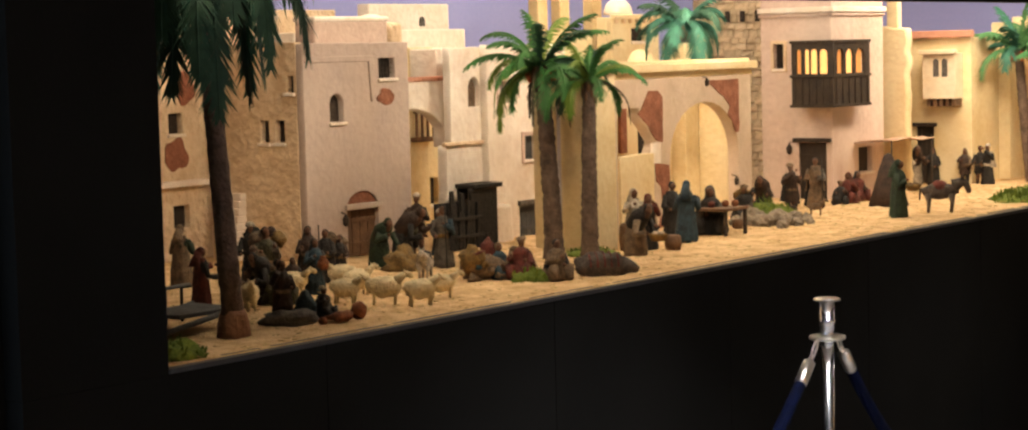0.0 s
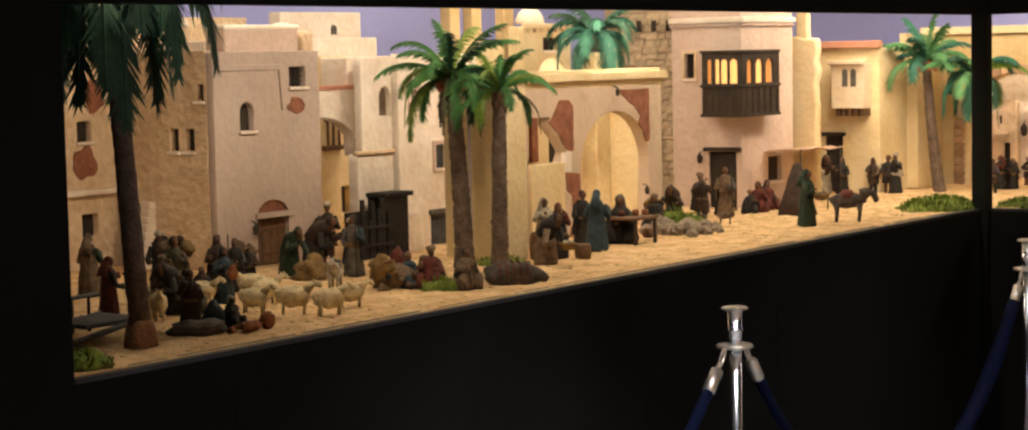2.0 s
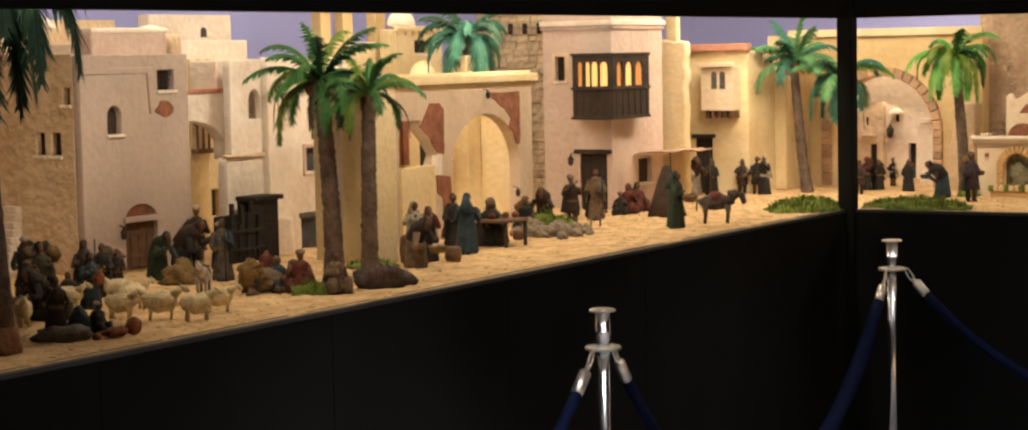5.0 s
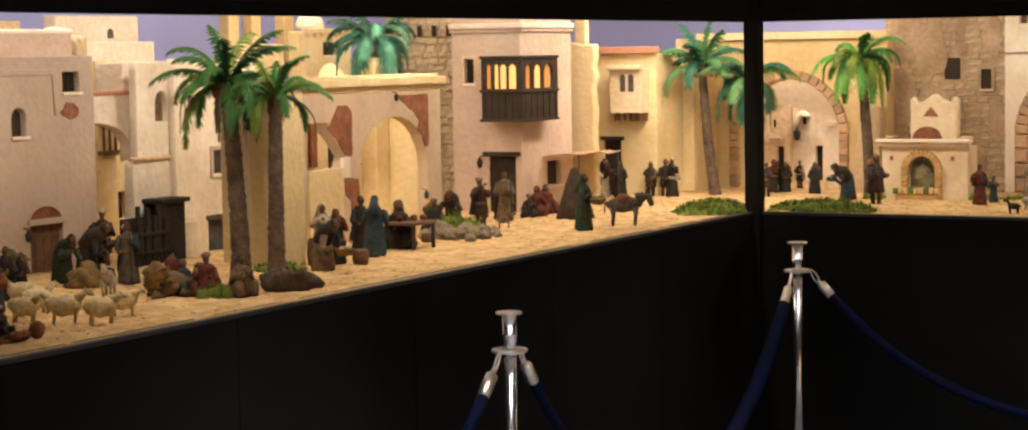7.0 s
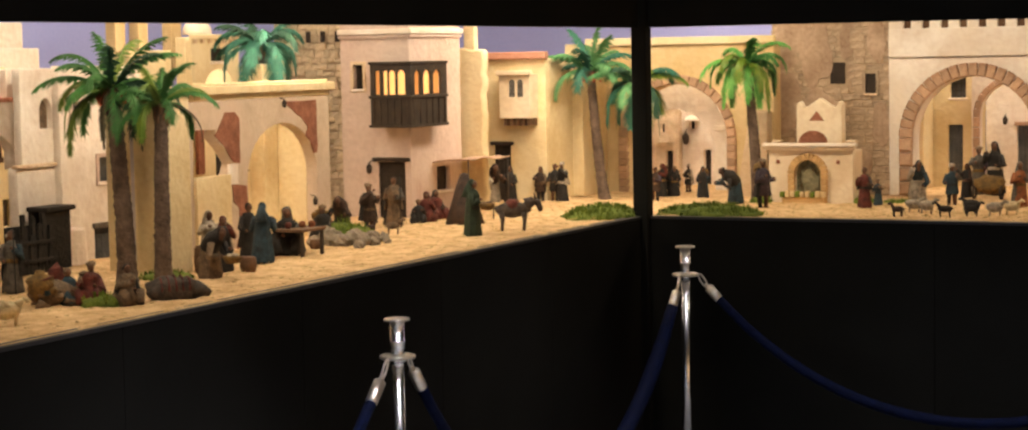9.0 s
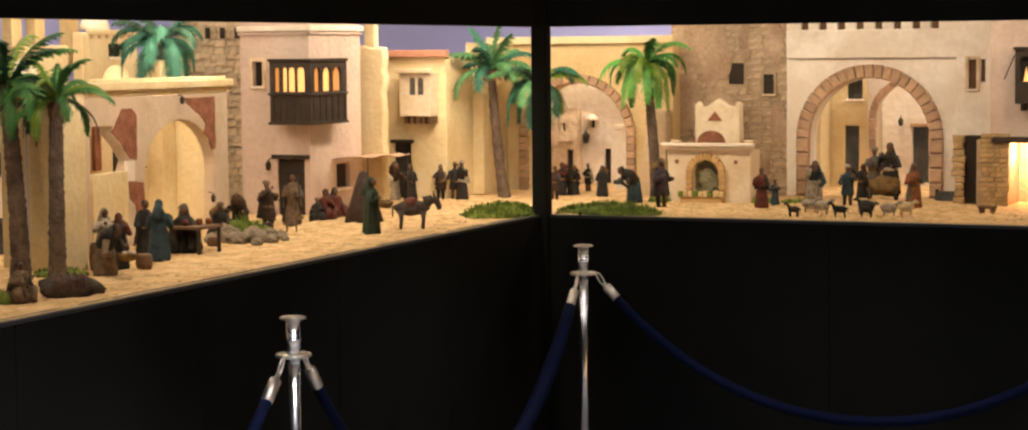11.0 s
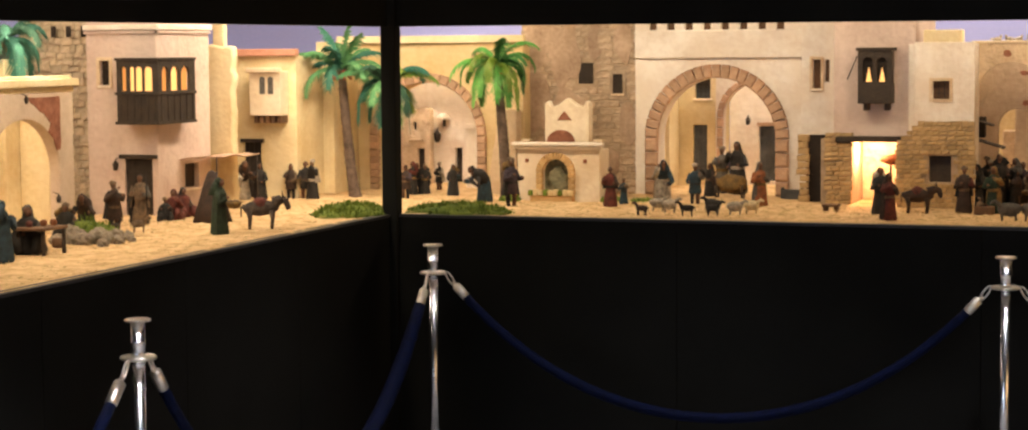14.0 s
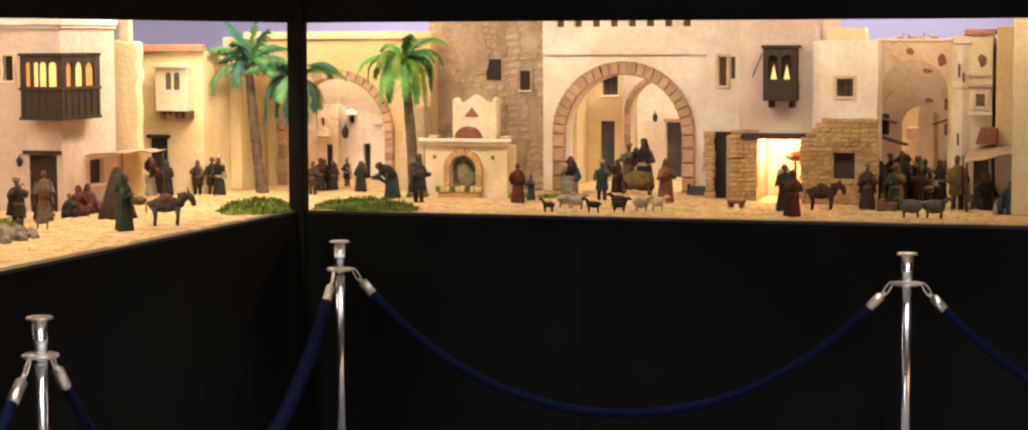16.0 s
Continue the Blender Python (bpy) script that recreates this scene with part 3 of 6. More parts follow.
# pale tower house far behind
h = house((-2.25, -1.6), "pale stepped tower house with small arched window")
block(h, (-2.16, -1.87, Z), (-2.10, -1.374, 1.92), WHITE)
block(h, (-1.96, -1.96, Z), (-1.90, -1.524, 1.815), WHITE)
part("window", slab(arch(-1.565, -1.531, 1.831, 1.87), (), 0.006, 0.001), CLOTH["grey"], h, "", plane_of("x", -2.097))
for k in range(4):
    block(h, (-1.74, -2.16 + k * 0.055, 1.60), (-1.70, -2.135 + k * 0.055, 1.745), YELLOW, "column")
block(h, (-1.9, -2.3, Z), (-1.75, -1.95, 1.70), YELLOW)
h = house((-2.3, -2.9), "cream flat-roofed house behind the rooftops")
block(h, (-2.4, -3.6, Z), (-2.2, -1.95, 1.90), CREAM)
dome(h, (-2.1, -2.55, 1.86), 0.12, 0.06, WHITE)

# bridge between the houses
h = thing("arched_bridge", (-1.3, -2.55, Z), "white plaster bridge arch with red tile coping", "bridge", HOUSES)
face(h, "x", -1.27, [(-2.66, 1.532), (-2.60, 1.536), (-2.55, 1.525), (-2.51, 1.512), (-2.48, 1.49), (-2.455, 1.465), (-2.455, 1.40), (-2.38, 1.40), (-2.38, 1.628), (-2.66, 1.632)], WHITE, thick=0.05)
for k in range(6):
    bm = bmesh.new()
    box(bm, (-1.335, -2.655 + k * 0.042, 1.628), (-1.262, -2.614 + k * 0.042, 1.643), 0, 0.003)
    part("coping_tile", bm, TILE, h)
h = house((-1.85, -1.95), "yellow house under the bridge arch with a dark window")
face(h, "x", -1.80, rect(-2.6, -1.5, Z - 0.05, 1.60), YELLOW, [rect(-1.936, -1.842, 1.149, 1.25)])
block(h, (-2.0, -2.6, Z), (-1.83, -1.5, 1.6), YELLOW)
pane(h, "x", -1.80, -1.936, -1.842, 1.149, 1.25, WOOD)
block(h, (-1.80, -2.06, 1.395), (-1.72, -1.94, 1.412), BROWNWOOD, "balcony", 0.002, "small wooden balcony")
for k in range(4):
    block(h, (-1.73, -2.055 + k * 0.033, 1.412), (-1.722, -2.047 + k * 0.033, 1.50), BROWNWOOD, "baluster", 0.001)
block(h, (-1.735, -2.06, 1.50), (-1.718, -1.94, 1.508), BROWNWOOD, "handrail", 0.001)

# white house with the stable
h = house((-1.2, -2.3), "white plaster house with small windows and a blue-grey door")
face(h, "x", -1.18, rect(-2.53, -2.30, 1.415, 1.738), WHITE, [arch(-2.431, -2.366, 1.536, 1.637, rise=0.045)])
pane(h, "x", -1.18, -2.431, -2.366, 1.536, 1.637, CLOTH["tan"], depth=0.022, sill=False)
face(h, "x", -1.18, rect(-2.555, -2.30, Z - 0.02, 1.412), WHITE, thick=0.04, wear=0.006, label="rough white plaster lower wall")
block(h, (-1.42, -2.45, 1.55), (-1.30, -2.30, 1.738), WHITE)
ledge(h, "x", -1.18, -2.577, -2.304, 1.408, 1.421, 0.014, CREAM)
BX = -1.15
b_open = [rect(-2.298, -2.246, 1.543, 1.621), rect(-2.162, -2.081, 1.342, 1.426), rect(-2.194, -2.079, Z - 0.02, 1.187)]
face(h, "x", BX, rect(-2.365, -1.90, Z - 0.02, 1.744), WHITE, b_open, wear=0.003)
block(h, (-1.21, -2.35, Z), (BX - 0.03, -1.90, 1.738), WHITE)
block(h, (-1.6, -2.05, Z), (-1.21, -1.90, 1.70), WHITE)
pane(h, "x", BX, -2.298, -2.246, 1.543, 1.621, CLOTH["grey"], frame=PINK)
pane(h, "x", BX, -2.162, -2.081, 1.342, 1.426, BLUEWOOD, frame=PINK)
door(h, "x", BX, -2.194, -2.079, Z, 1.184, BLUEWOOD, lintel=CLOTH["grey"])
# low plaster buttress beside the door
bm = bmesh.new()
box(bm, (-1.142, -2.43, Z - 0.01), (-1.095, -2.30, 1.20), 0, 0.012)
for v in bm.verts:
    k = max(0.0, (v.co.z - Z) / 0.12)
    v.co.y += 0.012 * k * (1 if v.co.y < -2.365 else -1)
    v.co.z -= 0.018 * (v.co.z > 1.17) * max(0.0, 1 - abs(v.co.y + 2.365) / 0.04)
    v.co += noise.noise_vector(v.co * 30) * 0.006
part("buttress", bm, WHITE, h)

h = thing("stable", (-1.1, -2.5, Z), "dark timber lean-to stable with open gate", "stable")
block(h, (-1.135, -2.69, Z), (-1.125, -2.565, 1.225), SHADEWOOD, "back_wall", 0.002)
block(h, (-1.135, -2.565, Z), (-1.125, -2.42, 1.27), SHADEWOOD, "back_wall", 0.002)
# added dark panel across the opening, in place of the shade inside
block(h, (-1.075, -2.57, Z), (-1.065, -2.435, 1.268), SHADEWOOD, "front_wall", 0.002)
block(h, (-1.135, -2.575, 1.268), (-1.05, -2.42, 1.284), SHADEWOOD, "roof", 0.004)
for y, hgt in ((-2.45, 0.197), (-2.52, 0.197), (-2.565, 0.197)):
    block(h, (-1.085, y, Z), (-1.07, y + 0.024, Z + hgt), SHADEWOOD, "post", 0.003)
for k in range(9):
    y = -2.72 + k * 0.019
    bm = bmesh.new()
    box(bm, (-1.06, y, Z), (-1.05, y + 0.016, 1.19 + 0.035 * ((k * 5) % 3) + 0.01 * (k % 2)), 0, 0.002)
    part("board", bm, SHADEWOOD, h, "", Matrix.Translation((-1.055, y, Z)) @ pose(0, 0, 0, ((k * 7) % 5 - 2) * 2.0) @ Matrix.Translation((1.055, -y, -Z)))
for z in (1.11, 1.17):
    block(h, (-1.049, -2.73, z), (-1.042, -2.545, z + 0.012), SHADEWOOD, "rail", 0.002)

# yellow loggia
h = house((-0.9, -1.8), "yellow plaster loggia with a wide arch and bare brick patches")
block(h, (-0.70, -2.57, Z), (-0.57, -2.442, 1.645), YELLOW, "side_wall", 0.004)
block(h, (-0.765, -2.50, Z), (-0.70, -2.455, 1.645), LILAC, "side_wall", 0.004, "pale lilac-grey plaster strip")
block(h, (-0.86, -2.50, Z), (-0.767, -2.455, 1.645), YELLOW, "side_wall", 0.004)
CX = -0.87
loggia = [arch(-1.652, -1.168, Z - 0.02, 1.517, rise=0.2),
          [(-1.99, 1.342), (-1.768, 1.342), (-1.746, 1.385), (-1.80, 1.44), (-1.855, 1.48), (-1.85, 1.51), (-1.99, 1.512)]]
face(h, "x", CX, rect(-2.18, -1.072, Z - 0.02, 1.612), PALE_SHADED, loggia, thick=0.05, label="pale plaster front wall")
block(h, (-1.14, -1.95, Z), (-1.11, -1.262, 1.60), YELLOW, "back_wall", 0.004)
block(h, (-1.14, -1.258, Z), (-1.05, -1.0, 1.60), YELLOW, "back_wall", 0.004)
block(h, (-1.048, -1.166, Z), (CX - 0.052, -1.08, 1.60), YELLOW, "arch_reveal", 0.004)
# the lower fascia's shade is painted in: ochre under the yellow ledge
ledge(h, "x", CX, -2.18, -1.068, 1.613, 1.634, 0.004, OCHRE, "cornice")
ledge(h, "x", CX, -2.18, -1.06, 1.635, 1.664, 0.024, YELLOW, "cornice")
block(h, (-0.90, -1.98, 1.664), (-0.875, -1.07, 1.675), YELLOW, "parapet", 0.003)
block(h, (-0.71, -2.58, 1.645), (-0.56, -2.432, 1.66), YELLOW, "cornice", 0.004)
part("lower_wall", slab(worn(rect(-1.992, -1.778, Z - 0.02, 1.348), 0.004), (), 0.02, 0.003), YELLOW, h, "low yellow plaster wall under the opening", plane_of("x", CX + 0.012))
part("capital", slab(worn(rect(-1.776, -1.722, 1.308, 1.382)), (), 0.012, 0.002), WHITE, h, "whitewashed pier capital", plane_of("x", CX + 0.006))
pane(h, "x", -1.11, -1.496, -1.423, 1.32, 1.455, DARK, depth=-0.004)
block(h, (-1.11, -1.632, 1.335), (-1.095, -1.592, 1.50), BRICKRED, "shutter", 0.002, "red-brown wooden shutter")
bare = [
    ([(-1.745, 1.388), (-1.706, 1.385), (-1.70, 1.55), (-1.73, 1.57), (-1.79, 1.567), (-1.82, 1.525), (-1.858, 1.492), (-1.80, 1.446)], "bare red brick where plaster fell off"),
    ([(-1.385, 1.597), (-1.168, 1.597), (-1.168, 1.40), (-1.19, 1.395), (-1.215, 1.44), (-1.25, 1.465), (-1.235, 1.50), (-1.275, 1.535), (-1.34, 1.56), (-1.375, 1.58)], "bare red brick beside the arch"),
    ([(-1.76, 1.31), (-1.665, 1.30), (-1.66, 1.235), (-1.68, 1.19), (-1.715, 1.18), (-1.72, 1.22), (-1.752, 1.25)], "bare red brick at the pier"),
    ([(-1.735, 1.075), (-1.66, 1.075), (-1.665, 1.115), (-1.70, 1.13), (-1.73, 1.11)], "bare red brick at the pier foot")]
for ring, label in bare:
    part("bare_patch", slab(worn(ring, 0.008), (), 0.006, 0.001), BRICKRED, h, label, plane_of("x", CX) @ pose(0, -0.003, 0))
bm = bmesh.new()
tube(bm, [(-1.108, -1.39, 1.335), (-1.03, -1.40, 1.338)], [0.004, 0.003], 6)
part("peg", bm, WOOD, h)
lantern(h, "x", CX, -1.42, 1.595, 0.02)
lantern(h, "x", CX - 0.02, -1.185, 1.215, 0.022)
dome(h, (-1.25, -1.255, 1.655), 0.054, 0.065, YELLOW)
block(h, (-1.33, -1.36, 1.60), (-1.17, -1.14, 1.657), YELLOW, "roof", 0.004)
block(h, (-1.15, -1.255, 1.60), (-1.05, -1.118, 1.737), YELLOW, "pedestal", 0.004)

h = house((-1.7, -0.8), "yellow tower house with a dome and lattice window")
block(h, (-1.68, -0.93, Z), (-1.63, -0.58, 1.852), YELLOW)
face(h, "x", -1.60, rect(-0.93, -0.58, 1.5, 1.852), YELLOW, [rect(-0.79, -0.68, 1.752, 1.805)])
pane(h, "x", -1.60, -0.79, -0.68, 1.752, 1.805, lattice=4)
ledge(h, "x", -1.60, -0.94, -0.57, 1.842, 1.862, 0.02, YELLOW, "cornice")
for k in range(7):
    block(h, (-1.60, -0.92 + k * 0.053, 1.826), (-1.585, -0.905 + k * 0.053, 1.842), CREAM, "bracket", 0.002)
dome(h, (-1.66, -0.80, 1.862), 0.062, 0.07, WHITE)
block(h, (-1.80, -1.22, Z), (-1.70, -0.93, 1.80), YELLOW, bevel=0.005)
for u0, u1 in ((-1.129, -1.06), (-0.972, -0.905), (-0.74, -0.667)):
    block(h, (-1.88, u0, 1.72), (-1.83, u1, 1.96), OCHRE, "chimney", 0.005)

# stone wall beside the balcony house
h = thing("stone_tower", (-1.45, -0.05, Z), "grey-brown rough stone tower with arrow slits", "tower", HOUSES)
block(h, (-1.75, -0.07, Z), (-1.275, 0.3, 1.93), MORTAR, "wall")
courses(h, "y", -0.075, -1.72, -1.275, Z, 1.93, 0.042, 0.03, PALESTONE, seed=5, rubble=True)
for k in range(4):
    pane(h, "y", -0.10, -1.56 + k * 0.075, -1.545 + k * 0.075, 1.83, 1.87, depth=0.0, sill=False, name="slit")

# balcony house
h = house((-1.0, -0.1), "pink plaster house with a dark latticed corner balcony")
DX, DY = -0.935, -0.30
face(h, "y", DY, rect(-1.27, DX - 0.001, Z - 0.02, 1.95), PINK, [rect(-1.206, -1.159, 1.621, 1.724), rect(-1.099, -0.958, Z - 0.03, 1.313)])
face(h, "x", DX, rect(DY + 0.001, 0.17, Z - 0.02, 1.95), PINK, [rect(-0.067, 0.058, 1.173, 1.278)])
block(h, (-1.27, DY + 0.03, Z), (DX - 0.03, 0.17, 1.94), PINK)
ledge(h, "y", DY, -1.275, DX + 0.012, 1.836, 1.85, 0.012, PINK, "cornice")
ledge(h, "y", DY, -1.275, DX + 0.016, 1.852, 1.875, 0.02, WHITE, "cornice")
ledge(h, "x", DX, DY - 0.012, 0.17, 1.836, 1.85, 0.012, PINK, "cornice")
ledge(h, "x", DX, DY - 0.016, 0.17, 1.852, 1.875, 0.02, WHITE, "cornice")
pane(h, "y", DY, -1.206, -1.159, 1.621, 1.724, lattice=3, frame=CREAM)
pane(h, "x", DX, -0.067, 0.058, 1.173, 1.278)
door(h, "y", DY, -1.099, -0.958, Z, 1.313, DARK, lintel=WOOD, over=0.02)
lantern(h, "y", DY, -1.13, 1.29, 0.03)


def lit_balcony(h, x0, x1, y0, y1, z0, z1, panes_y, panes_x, dark):
    """A closed timber balcony round a house corner, with arched lit panes."""
    zm = z0 + (z1 - z0) * 0.46
    b = block(h, (x0, y0, z0), (x1, y1, zm), WOOD, "balcony", 0.003, "dark carved timber balcony with lit arched panes")
    ring_y, ring_x = rect(x0, x1, zm - 0.002, z1), rect(y0, y1, zm - 0.002, z1)
    hy = [arch(u0, u1, zm + 0.012, z1 - 0.028) for u0, u1 in panes_y]
    hx = [arch(u0, u1, zm + 0.012, z1 - 0.028) for u0, u1 in panes_x]
    part("screen", slab(ring_y, hy, 0.012, 0.001), WOOD, b, "", plane_of("y", y0))
    part("screen", slab([(u + (0.013 if u == y0 else 0), z) for u, z in ring_x], hx, 0.012, 0.001), WOOD, b, "", plane_of("x", x1))
    for first, axis, c, rings in ((0, "y", y0, panes_y), (len(panes_y), "x", x1, panes_x)):
        for k, (u0, u1) in enumerate(rings, first):
            bm = bmesh.new()
            box(bm, (u0 - 0.003, 0.016, zm + 0.01), (u1 + 0.003, 0.019, z1 - 0.02))
            part("pane", bm, EMBER if k in dark else LAMPLIGHT, b, "", plane_of(axis, c))
    for z in (z0 - 0.006, zm - 0.004, z1 - 0.004):
        block(b, (x0 - 0.006, y0 - 0.007, z), (x1 + 0.007, y1, z + 0.012), WOOD, "moulding", 0.002)
    for k in range(6):
        u = x0 + (x1 - x0) * (k + 0.5) / 6
        block(b, (u - 0.003, y0 - 0.005, z0 + 0.008), (u + 0.003, y0, zm - 0.006), WOOD, "batten", 0.001)
        u = y0 + (y1 - y0) * (k + 0.5) / 6
        block(b, (x1, u - 0.004, z0 + 0.008), (x1 + 0.005, u + 0.004, zm - 0.006), WOOD, "batten", 0.001)
    return b


lit_balcony(h, -1.057, -0.863, -0.42, -0.096, 1.466, 1.728,
            [(-1.035, -1.012), (-0.997, -0.975), (-0.970, -0.938), (-0.929, -0.891)], [(-0.383, -0.328), (-0.307, -0.235), (-0.219, -0.145)], (0, 4, 6))

h = thing("awning", (-0.85, -0.1, Z), "faded pink cloth awning on thin poles", "awning")
bm = bmesh.new()
vs = [[bm.verts.new((-0.93 + 0.20 * i / 6, -0.12 + 0.42 * j / 6 - 0.06 * i / 6, 1.30 + 0.0032 * i + 0.005 * math.sin(j * 1.7 + i * 0.6) - 0.002 * j * (i > 4))) for j in range(7)] for i in range(7)]
for i in range(6):
    for j in range(6):
        bm.faces.new((vs[i][j], vs[i + 1][j], vs[i + 1][j + 1], vs[i][j + 1])).smooth = True
cloth = part("cloth", bm, AWNING, h)
sol = cloth.modifiers.new("thick", "SOLIDIFY")
sol.thickness = 0.004
for y in (-0.16, 0.22):
    bm = bmesh.new()
    tube(bm, [(-0.735, y, Z - 0.01), (-0.735, y, 1.316)], [0.004, 0.0035], 6)
    part("pole", bm, WOOD, h)

h = house((-0.9, 0.35), "rough ochre plaster wall pier between the houses")
part("wall", slab(worn(rect(-1.0, -0.845, Z - 0.02, 1.785), 0.014, 0.022), (), 0.05, 0.01), YELLOW, h, "", plane_of("y", 0.22))
block(h, (-0.945, 0.225, 1.75), (-0.89, 0.262, 1.93), YELLOW, "chimney", 0.006)

h = house((-0.95, 0.9), "small yellow house with a pale cream oriel and reddish cornice")
face(h, "y", 0.75, rect(-1.15, -0.79, Z - 0.02, 1.74), YELLOW, [rect(-1.067, -0.971, Z - 0.03, 1.335)])
block(h, (-1.15, 0.78, Z), (-0.79, 1.1, 1.735), YELLOW)
ledge(h, "y", 0.75, -1.16, -0.775, 1.735, 1.768, 0.035, TILE, "cornice")
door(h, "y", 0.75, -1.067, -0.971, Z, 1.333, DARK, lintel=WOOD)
o = block(h, (-0.988, 0.66, 1.46), (-0.828, 0.75, 1.665), PALE, "oriel", 0.004, "pale cream oriel with twin arched windows")
ledge(o, "y", 0.66, -0.995, -0.82, 1.66, 1.682, 0.02, PALE, "cornice")
for u in (-0.934, -0.892):
    part("window", slab(arch(u, u + 0.028, 1.56, 1.641), (), 0.004, 0.0005), CLOTH["grey"], o, "", plane_of("y", 0.658))
for k in range(5):
    block(o, (-0.97 + k * 0.03, 0.67, 1.425), (-0.955 + k * 0.03, 0.75, 1.46), BROWNWOOD, "bracket", 0.002)

h = house((-0.9, 1.2), "narrow cream house with a dark door and lantern")
face(h, "y", 1.10, rect(-1.02, -0.76, Z - 0.02, 1.66), CREAM, [rect(-0.929, -0.856, Z - 0.03, 1.243)])
block(h, (-1.02, 1.13, Z), (-0.76, 1.35, 1.655), CREAM)
door(h, "y", 1.10, -0.929, -0.856, Z, 1.241, DARK, lintel=WOOD)
block(h, (-1.02, 1.065, 1.545), (-0.80, 1.098, 1.68), YELLOW, "upper_wall", 0.008)
lantern(h, "y", 1.10, -0.86, 1.39, 0.03)

# ---- corner and right wing ----
h = house((-0.78, 1.2), "tall plain yellow plaster house in the corner")
block(h, (-0.826, 1.05, Z), (-0.735, 1.34, 1.80), YELLOW)

h = thing("brick_archway", (-0.37, 1.35, Z), "yellow plaster wall with a brick-edged round archway", "archway", HOUSES)
face(h, "y", 1.35, rect(-0.83, 0.12, Z - 0.03, 1.79), OCHRE, [arch(-0.63, -0.115, Z - 0.03, 1.60, 20)], thick=0.1)
ledge(h, "y", 1.35, -0.84, 0.13, 1.79, 1.826, 0.03, YELLOW, "cornice")
voussoirs(h, "y", 1.35, -0.63, -0.115, Z, 1.3425, 0.045, 19, BRICK)
# the tower's slanting foot beside the arch
bm = bmesh.new()
box(bm, (-0.045, 1.27, Z - 0.01), (0.11, 1.35, 1.47), 0, 0.006)
for v in bm.verts:
    v.co.x += 0.07 * max(0.0, (v.co.z - 1.2) / 0.27) * (v.co.x < 0.03)
part("buttress", bm, CREAM, h)
h = thing("lane_arch", (-0.45, 1.5, Z), "inner white plaster arch over the lane", "archway", HOUSES)
face(h, "y", 1.61, rect(-1.0, -0.04, Z - 0.03, 1.66), WHITE, [arch(-0.71, -0.275, Z - 0.03, 1.472, 20)], thick=0.05)
block(h, (-0.275, 1.595, 1.365), (-0.20, 1.61, 1.39), WHITE, "impost", 0.004)
h = house((-0.5, 1.95), "cream and white lane houses seen through the archway")
lane = ((-0.64, -0.604, Z, 1.252), (-0.46, -0.424, Z, 1.253), (-0.536, -0.512, 1.36, 1.415))
face(h, "y", 1.95, rect(-1.0, -0.15, Z - 0.03, 1.62), WHITE, [rect(*r) for r in lane])
block(h, (-1.0, 1.98, Z), (-0.15, 2.1, 1.61), WHITE)
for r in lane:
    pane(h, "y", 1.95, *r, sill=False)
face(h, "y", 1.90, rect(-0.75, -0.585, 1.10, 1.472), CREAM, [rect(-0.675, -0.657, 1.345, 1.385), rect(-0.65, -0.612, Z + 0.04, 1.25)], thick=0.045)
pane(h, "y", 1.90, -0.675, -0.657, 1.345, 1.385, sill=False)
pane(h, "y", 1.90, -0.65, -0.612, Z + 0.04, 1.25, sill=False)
ledge(h, "y", 1.90, -0.69, -0.62, 1.285, 1.30, 0.02, CREAM, "balcony")
block(h, (-0.592, 1.885, Z), (-0.575, 1.94, 1.45), CREAM, "pilaster", 0.003)
dome(h, (-0.52, 1.93, 1.40), 0.035, 0.03, WHITE, "oriel_cap")
lantern(h, "y", 1.93, -0.545, 1.325, 0.045)

h = thing("stone_tower", (0.35, 1.6, Z), "weathered brown stone tower with two dark windows", "tower", HOUSES)
block(h, (0.06, 1.51, Z), (0.50, 1.9, 1.95), MORTAR, "wall")
block(h, (0.49, 1.41, Z), (0.685, 1.9, 1.95), MORTAR, "wall")
holes = ((0.352, 0.416, 1.595, 1.687), (0.55, 0.599, 1.547, 1.638))
courses(h, "y", 1.51, 0.06, 0.49, 1.1, 1.95, 0.058, 0.034, STONE, lambda u, z: not (0.33 < u < 0.44 and 1.58 < z < 1.70), d=0.0045, seed=11)
courses(h, "y", 1.41, 0.49, 0.685, Z, 1.95, 0.056, 0.034, STONE, lambda u, z: not (0.53 < u < 0.62 and 1.535 < z < 1.65), d=0.0045, seed=12)
for u, z, ru, rz, seed in ((0.15, 1.78, 0.10, 0.12, 2.0), (0.28, 1.72, 0.07, 0.16, 4.0), (0.14, 1.50, 0.09, 0.13, 6.0), (0.44, 1.80, 0.05, 0.09, 8.0), (0.30, 1.48, 0.08, 0.09, 9.5)):
    part("plaster_patch", slab(blotch(u, z, ru, rz, seed, 34), (), 0.008, 0.003), TOWERPLASTER, h, "weathered brown plaster over the stones", plane_of("y", 1.503 - seed * 0.0004))
for u, z, ru, rz, seed in ((0.60, 1.80, 0.05, 0.10, 3.0), (0.62, 1.40, 0.045, 0.10, 5.0), (0.54, 1.22, 0.04, 0.08, 7.0)):
    part("plaster_patch", slab(blotch(u, z, ru, rz, seed, 34), (), 0.008, 0.003), TOWERPLASTER, h, "weathered brown plaster over the stones", plane_of("y", 1.401))
pane(h, "y", 1.50, *holes[0], depth=0.004, sill=False)
